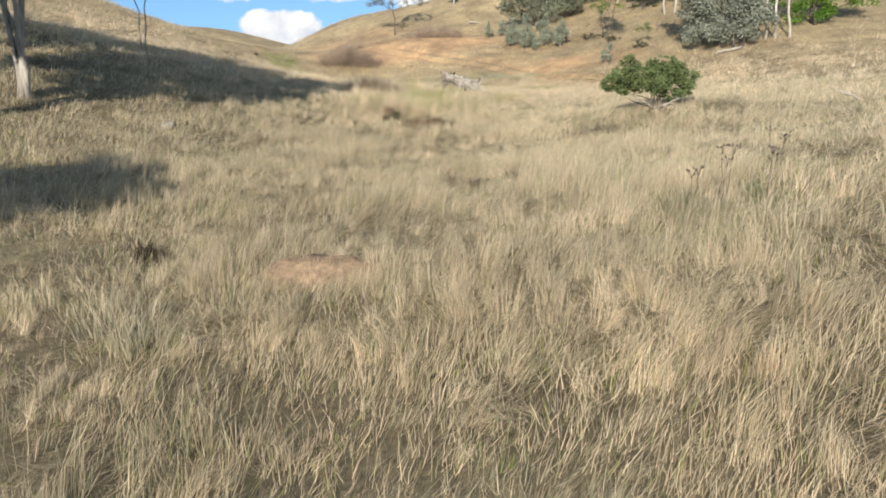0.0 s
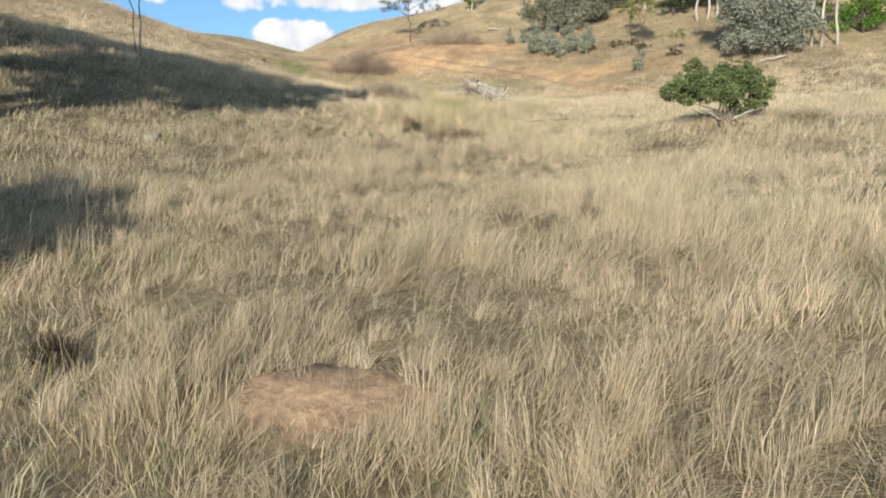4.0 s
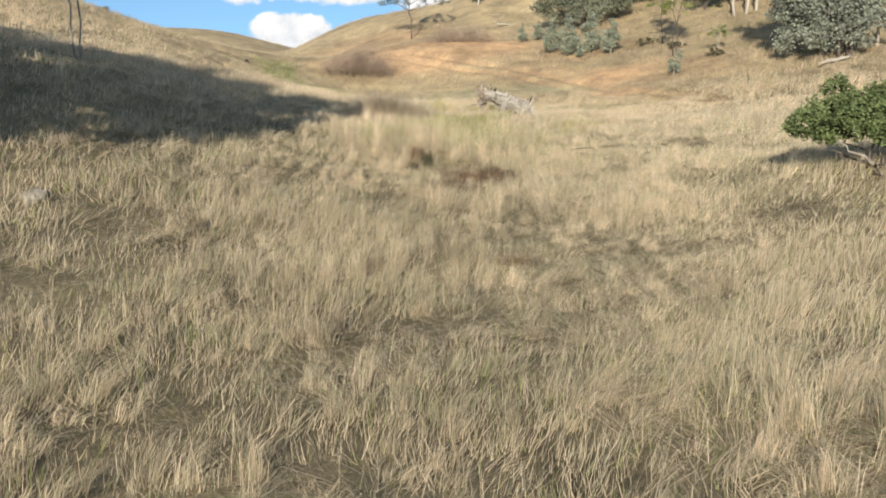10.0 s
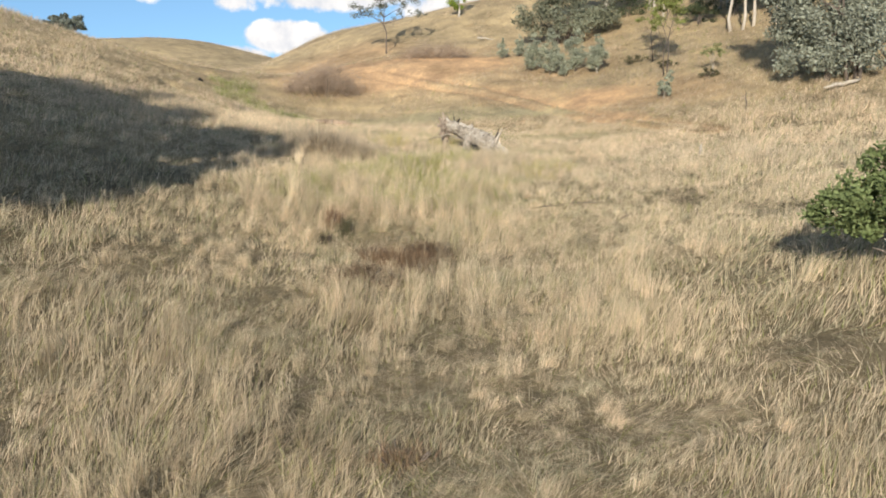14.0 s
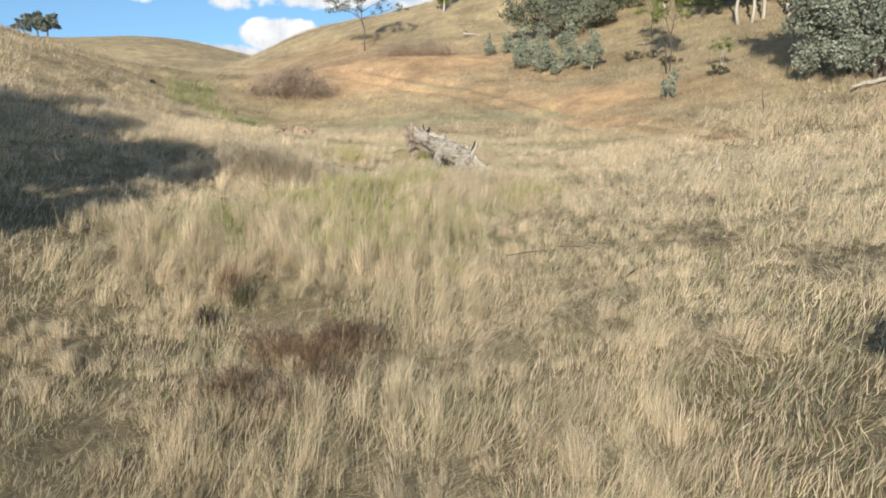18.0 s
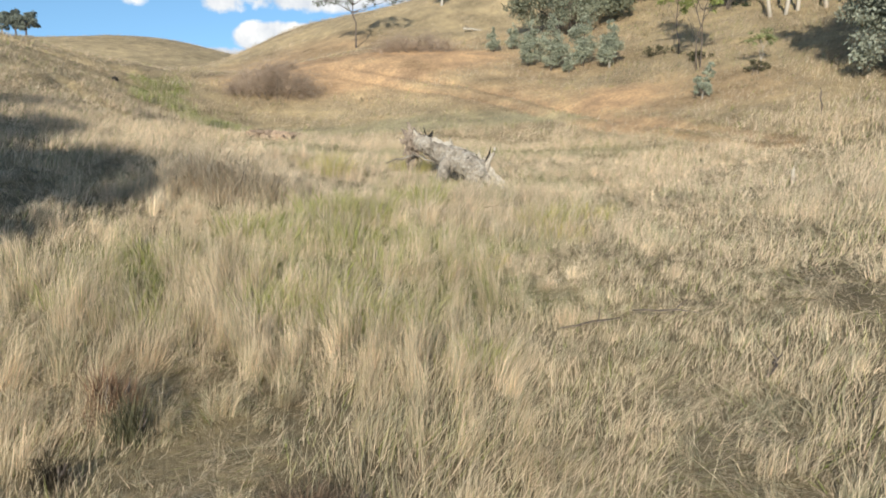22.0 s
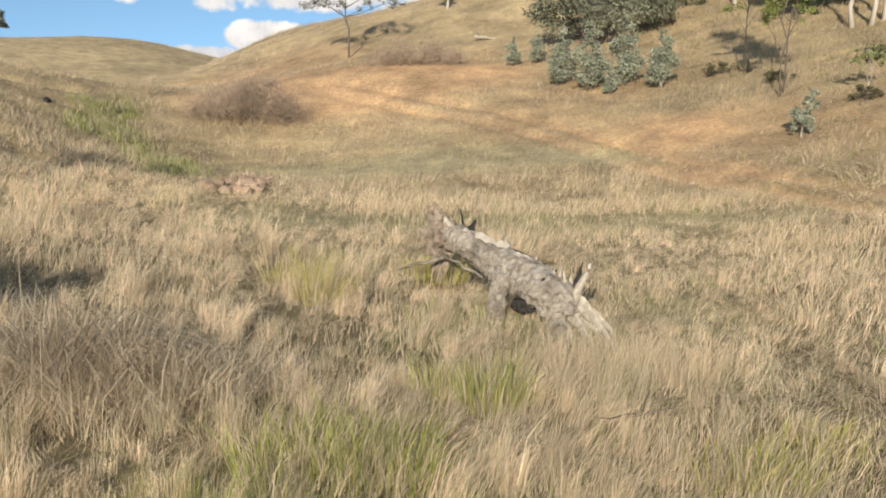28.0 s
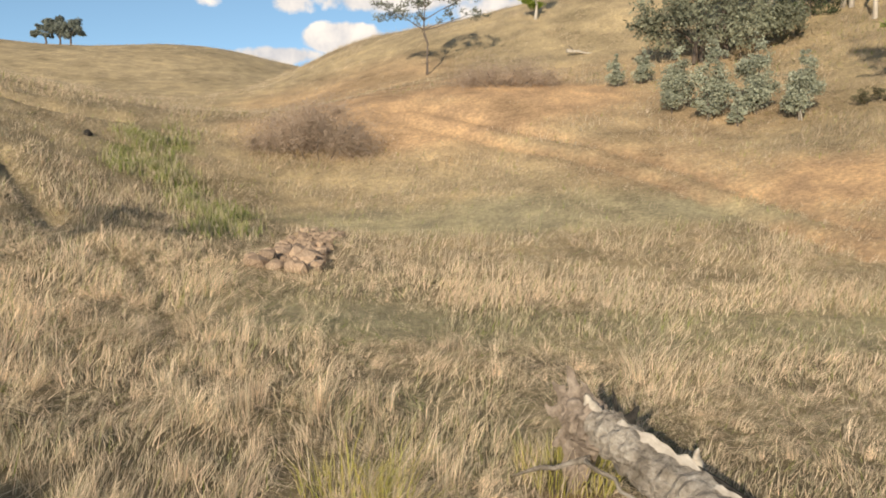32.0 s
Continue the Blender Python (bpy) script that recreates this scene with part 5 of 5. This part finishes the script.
def fallen_log(x, y):
    z = ground_at(x, y) - 0.03
    root = thing("fallen_log", x, y, z, "weathered grey fallen tree trunk with broken stubs lying in grass", "log")
    # the broken root end is at the back; the front is torn into splinters that run down into the grass
    trunk = [(-0.80, 0.98, 0.84), (-0.62, 0.76, 0.77), (-0.40, 0.44, 0.67), (-0.12, 0.06, 0.56), (0.12, -0.34, 0.49), (0.34, -0.74, 0.44), (0.50, -1.02, 0.37), (0.60, -1.24, 0.24)]
    bole = part("trunk", bark_tube(trunk, [0.13, 0.17, 0.20, 0.215, 0.235, 0.235, 0.20, 0.10], 40, 0.085, 5, 9, 1.2), log_mat, root, smooth=False)
    part("limb", bark_tube([(-0.04, -0.16, 0.50), (-0.14, -0.36, 0.40), (-0.20, -0.52, 0.26), (-0.235, -0.64, 0.10), (-0.25, -0.72, -0.10)], [0.17, 0.15, 0.125, 0.11, 0.10], 24, 0.055, 7, 8), log_mat, root, "short limb propping the trunk", smooth=False)
    part("limb", bark_tube([(0.30, -0.72, 0.30), (0.36, -0.98, 0.20), (0.44, -1.26, 0.08), (0.50, -1.5, -0.06)], [0.12, 0.11, 0.09, 0.05], 20, 0.06, 8, 8), log_mat, root, "broken limb sunk in the grass", smooth=False)
    # a solid black lump stands for the shade in the gap beneath
    part("underside_shade", tube([(-0.02, -0.58, 0.20), (0.10, -0.66, 0.17), (0.22, -0.74, 0.19)], [0.06, 0.11, 0.06], 9, 0.3, 61), char_shade_mat, bole, "black lump for the shade under the trunk")
    for k, (a, b, w_, t_) in enumerate([
        ((0.46, -0.92, 0.44), (0.66, -1.42, 0.10), 0.13, 0.05), ((0.60, -0.96, 0.40), (0.92, -1.46, 0.10), 0.11, 0.04), ((0.70, -1.0, 0.30), (1.06, -1.50, 0.02), 0.09, 0.03), ((0.24, -0.80, 0.36), (0.38, -1.16, 0.08), 0.10, 0.04), ((0.66, -1.00, 0.36), (1.02, -1.80, -0.08), 0.075, 0.04),
        ((0.50, -1.10, 0.26), (0.78, -1.72, -0.05), 0.085, 0.04), ((0.42, -1.10, 0.20), (0.56, -1.62, -0.06), 0.08, 0.04), ((0.62, -1.20, 0.20), (0.92, -1.60, 0.0), 0.06, 0.03)]):
        part("splinter", sliver(a, b, w_, t_, 80 + k), wood_mat, bole, "pale torn sheet of wood", smooth=False)
    for k, (a, b, w_) in enumerate([((0.56, -1.02, 0.40), (0.53, -0.98, 0.70), 0.026), ((0.60, -1.0, 0.42), (0.64, -0.95, 0.64), 0.03), ((0.48, -0.92, 0.46), (0.52, -0.92, 0.76), 0.022), ((0.44, -0.86, 0.54), (0.44, -0.84, 0.70), 0.02)]):
        part("splinter", sliver(a, b, w_, 0.014, 90 + k, 0.02), wood_mat, bole, "upright pale splinter", smooth=False)
    # the curved prong and the dark plate beside it
    prong = part("branch_stub", tube([(0.62, -1.08, 0.30), (0.68, -1.09, 0.42), (0.71, -1.09, 0.52), (0.755, -1.08, 0.61), (0.81, -1.07, 0.67), (0.83, -1.05, 0.73), (0.825, -1.05, 0.79)], [0.075, 0.052, 0.046, 0.042, 0.036, 0.03, 0.024], 10, 0.3, 31, 0.7), wood_mat, bole, "bleached curved broken prong")
    part("plate", sliver((0.66, -1.02, 0.48), (0.76, -1.0, 0.80), 0.04, 0.012, 95, 0.01), char_shade_mat, prong, "dark inner side of the split prong", smooth=False)
    for k, (a, b, r0) in enumerate([((-0.03, 0.16, 0.72), (-0.03, 0.14, 0.93), 0.036), ((0.26, -0.34, 0.62), (0.30, -0.34, 0.76), 0.03), ((-0.76, 0.92, 0.92), (-0.84, 0.92, 1.08), 0.05)]):
        part("branch_stub", tube(bent(a, b, 5, 0.10, 20 + k), [r0 * s_ for s_ in (1.8, 1.2, 1.0, 0.9, 0.7, 0.35)], 9, 0.35, 30 + k, 0.9), wood_mat, bole, "bleached broken branch stub")
    # pale wood strips as highlights along the top, and the dark plates at its back end
    for k, (a, b, w_) in enumerate([((-0.60, 0.66, 0.885), (-0.34, 0.44, 0.85), 0.075), ((-0.42, 0.46, 0.83), (0.0, 0.06, 0.76), 0.13), ((0.05, -0.14, 0.72), (0.26, -0.42, 0.70), 0.06)]):
        part("highlight_slab", sliver(a, b, w_, 0.028, 100 + k, 0.01), highlight_mat, bole, "pale strip of wood as highlight on the trunk", smooth=False)
    for k, (a, b, w_) in enumerate([((-0.50, 0.72, 0.86), (-0.43, 0.70, 1.08), 0.07), ((-0.57, 0.82, 0.86), (-0.62, 0.85, 1.20), 0.026)]):
        part("plate", sliver(a, b, w_, 0.018, 110 + k, 0.01), char_shade_mat, bole, "charred black broken plate", smooth=False)
    part("crack", tube([(-0.40, 0.60, 0.86), (-0.14, 0.28, 0.80), (0.08, 0.0, 0.75), (0.30, -0.30, 0.69), (0.50, -0.66, 0.62)], [0.012, 0.02, 0.02, 0.02, 0.010], 6, 0.3, 45), char_shade_mat, bole, "long dark split along the trunk")
    part("knot", tube([(0.30, -0.92, 0.55), (0.31, -0.96, 0.56), (0.32, -0.98, 0.555)], [0.03, 0.045, 0.01], 8, 0.3, 46), char_shade_mat, bole, "dark knot")
    # the root end: a ragged fan of rotten plates
    part("burl", bark_tube([(-0.66, 0.82, 0.78), (-0.80, 1.0, 0.84), (-0.90, 1.12, 0.90), (-0.98, 1.2, 0.98)], [0.15, 0.17, 0.14, 0.05], 26, 0.11, 46, 8, 1.2), rotten_mat, root, "rough broken root end", smooth=False)
    for k, (a, b, w_) in enumerate([((-0.86, 1.06, 0.86), (-1.0, 1.18, 1.26), 0.10), ((-0.92, 1.10, 0.86), (-1.12, 1.2, 1.10), 0.11), ((-0.92, 1.06, 0.80), (-1.18, 1.2, 0.86), 0.11), ((-0.90, 1.0, 0.72), (-1.10, 1.12, 0.52), 0.12), ((-0.80, 1.0, 0.92), (-0.86, 1.06, 1.16), 0.07), ((-0.88, 0.98, 0.62), (-0.96, 1.04, -0.05), 0.14), ((-0.80, 0.90, 0.60), (-0.84, 0.92, 0.28), 0.10)]):
        part("root_plate", sliver(a, b, w_, 0.045, 120 + k, 0.03), rotten_mat, root, "crumbling brown root plate", smooth=False)
    part("branch", tube(bent((-0.80, 0.78, 0.55), (-1.47, 0.80, 0.36), 5, 0.06, 47), [0.04, 0.026, 0.022, 0.020, 0.016, 0.010], 8, 0.3, 47, 0.4), log_mat, root, "thin broken branch held above the grass")
    part("branch", tube(bent((-0.86, 0.66, 0.58), (-0.36, 0.06, 0.40), 5, 0.05, 57), [0.022, 0.022, 0.02, 0.018, 0.016, 0.012], 8, 0.3, 47, 0.4), log_mat, root, "thin peeled branch along the trunk")
    return root


fallen_log(1.84, 36.8)


# bleached log below the gums and a dead branch in the grass
lz = ground_at(17.2, 45.2)
low_log = thing("bleached_log", 17.2, 45.2, lz, "bleached grey log lying below the gums", "log")
part("trunk", tube(bent((-0.9, -0.35, 0.05), (0.9, 0.45, 0.42), 6, 0.03, 5), [0.04, 0.06, 0.075, 0.08, 0.08, 0.07, 0.05], 8, 0.2, 9, 0.4), wood_mat, low_log)
bz = ground_at(10.9, 16.9)
dead = thing("dead_branch", 10.9, 16.9, bz, "grey dead branch lying on the grass", "branch")
part("stem", tube(bent((-0.3, 0.25, 0.42), (0.35, -0.2, 0.1), 5, 0.06, 6), [0.012, 0.018, 0.022, 0.026, 0.03, 0.025], 6, 0.2, 10), wood_mat, dead)
part("twig", tube(bent((0.0, 0.02, 0.27), (-0.12, 0.22, 0.55), 4, 0.08, 7), [0.016, 0.013, 0.01, 0.008, 0.004], 6, 0.2, 11), wood_mat, dead)
bz = ground_at(13.0, 44.3)
dead = thing("dead_twig", 13.0, 44.3, bz, "thin dark dead twig standing in the grass", "branch")
part("stem", tube(bent((0.0, 0.0, -0.05), (-0.08, 0.0, 0.85), 5, 0.06, 26), [0.03, 0.028, 0.024, 0.02, 0.016, 0.008], 6, 0.2, 12), dark_bark_mat, dead)
bz = ground_at(8.84, 36.1)
stub = thing("bleached_stub", 8.84, 36.1, bz, "short bleached dead stem standing in the grass", "branch")
part("stem", tube([(0, 0, -0.05), (0.01, 0, 0.12), (0.0, 0.01, 0.26), (0.02, 0, 0.34)], [0.05, 0.045, 0.04, 0.015], 7, 0.2, 212, 0.5), wood_mat, stub)
bz = ground_at(-6.36, 17.86)
stub = thing("small_stump", -6.36, 17.86, bz, "small weathered stump low in the grass", "stump")
part("trunk", tube([(-0.12, 0, -0.08), (-0.06, 0, 0.06), (0.06, 0.01, 0.12), (0.16, 0, 0.12)], [0.14, 0.14, 0.12, 0.07], 9, 0.35, 213, 0.6), log_mat, stub)
bz = ground_at(3.4, 70.2)
dead = thing("dead_branch", 3.4, 70.2, bz, "grey dead branch lying on the upper bank", "branch")
stem = part("stem", tube(bent((-0.3, -0.2, 0.22), (1.4, 0.1, 0.04), 6, 0.04, 214), [0.09, 0.08, 0.06, 0.05, 0.04, 0.03, 0.015], 7, 0.2, 214), wood_mat, dead)
part("twig", tube(bent((0.1, -0.1, 0.18), (-0.2, 0.2, 0.5), 4, 0.06, 215), [0.04, 0.03, 0.025, 0.018, 0.008], 6, 0.2, 215), dark_bark_mat, stem)
for k, (x, y, a) in enumerate([(3.05, 26.95, 20), (3.9, 27.3, -25), (2.6, 33.1, 10), (4.4, 25.6, 60)]):
    bz = ground_at(x, y)
    dead = thing("fallen_stick", x, y, bz, "thin grey-brown stick lying in the flattened grass", "stick", "sticks in the grass")
    dx, dy = 0.35 * math.cos(radians(a)), 0.35 * math.sin(radians(a))
    stem = part("stem", tube(bent((-dx, -dy, 0.10), (dx, dy, 0.14), 5, 0.07, 126 + k), [0.006, 0.010, 0.011, 0.010, 0.008, 0.004], 6, 0.2, 12), dark_bark_mat, dead)
    part("twig", tube(bent((dx * 0.2, dy * 0.2, 0.12), (dx * 0.6 - dy * 0.5, dy * 0.6 + dx * 0.5, 0.26), 4, 0.07, 136 + k), [0.007, 0.006, 0.005, 0.004, 0.002], 5, 0.2, 12), dark_bark_mat, stem)
bz = ground_at(-11.9, 54.9)
stump = thing("stump", -11.9, 54.9, bz, "small blackened stump in the grass", "stump")
part("trunk", tube([(0, 0, -0.1), (0.02, 0, 0.04), (0.0, 0.02, 0.09), (-0.02, 0, 0.13)], [0.15, 0.13, 0.11, 0.06], 9, 0.4, 12, 0.4), char_shade_mat, stump)


# ---- stones in the gully ----
def stone_mesh(seed):
    r = random.Random(seed)
    bm = bmesh.new()
    bmesh.ops.create_icosphere(bm, subdivisions=1, radius=1.0)
    sx, sy, sz = r.uniform(0.8, 1.3), r.uniform(0.7, 1.1), r.uniform(0.5, 0.85)
    for v in bm.verts:
        k = 1 + 0.28 * noise.noise(v.co * 1.6 + Vector((seed * 3.7, 0, 0)))
        v.co = Vector((round(v.co.x * 1.6) / 1.6 * 0.5 + v.co.x * 0.5, v.co.y, v.co.z)) * k
        v.co.x, v.co.y, v.co.z = v.co.x * sx, v.co.y * sy, v.co.z * sz
    me = bpy.data.meshes.new("stone")
    bm.to_mesh(me)
    bm.free()
    me.materials.append(stone_mat)
    return me


stones = [stone_mesh(k) for k in range(8)]
g = random.Random(90)
for k in range(150):
    s = g.random() ** 0.8
    big = k < 16
    if big:
        s = k / 15 * 0.35
    x = -3.75 - 0.25 * s + g.uniform(-0.62, 0.62) * (1 - 0.25 * s)
    y = 45.5 + 5.0 * s + g.uniform(-0.3, 0.3)
    r_ = g.uniform(0.17, 0.27) if big else g.uniform(0.07, 0.17)
    ob = new("stone", stones[k % 8])
    ob.matrix_world = pose(x, y, ground_at(x, y) + r_ * 0.35, g.uniform(-25, 25), g.uniform(-25, 25), g.uniform(0, 360)) @ Matrix.Diagonal((r_, r_, r_, 1))
    tagged(ob, "angular ochre stone in a heap in the gully" if big else "small ochre stone in a heap in the gully", "stone", "stones in the gully")
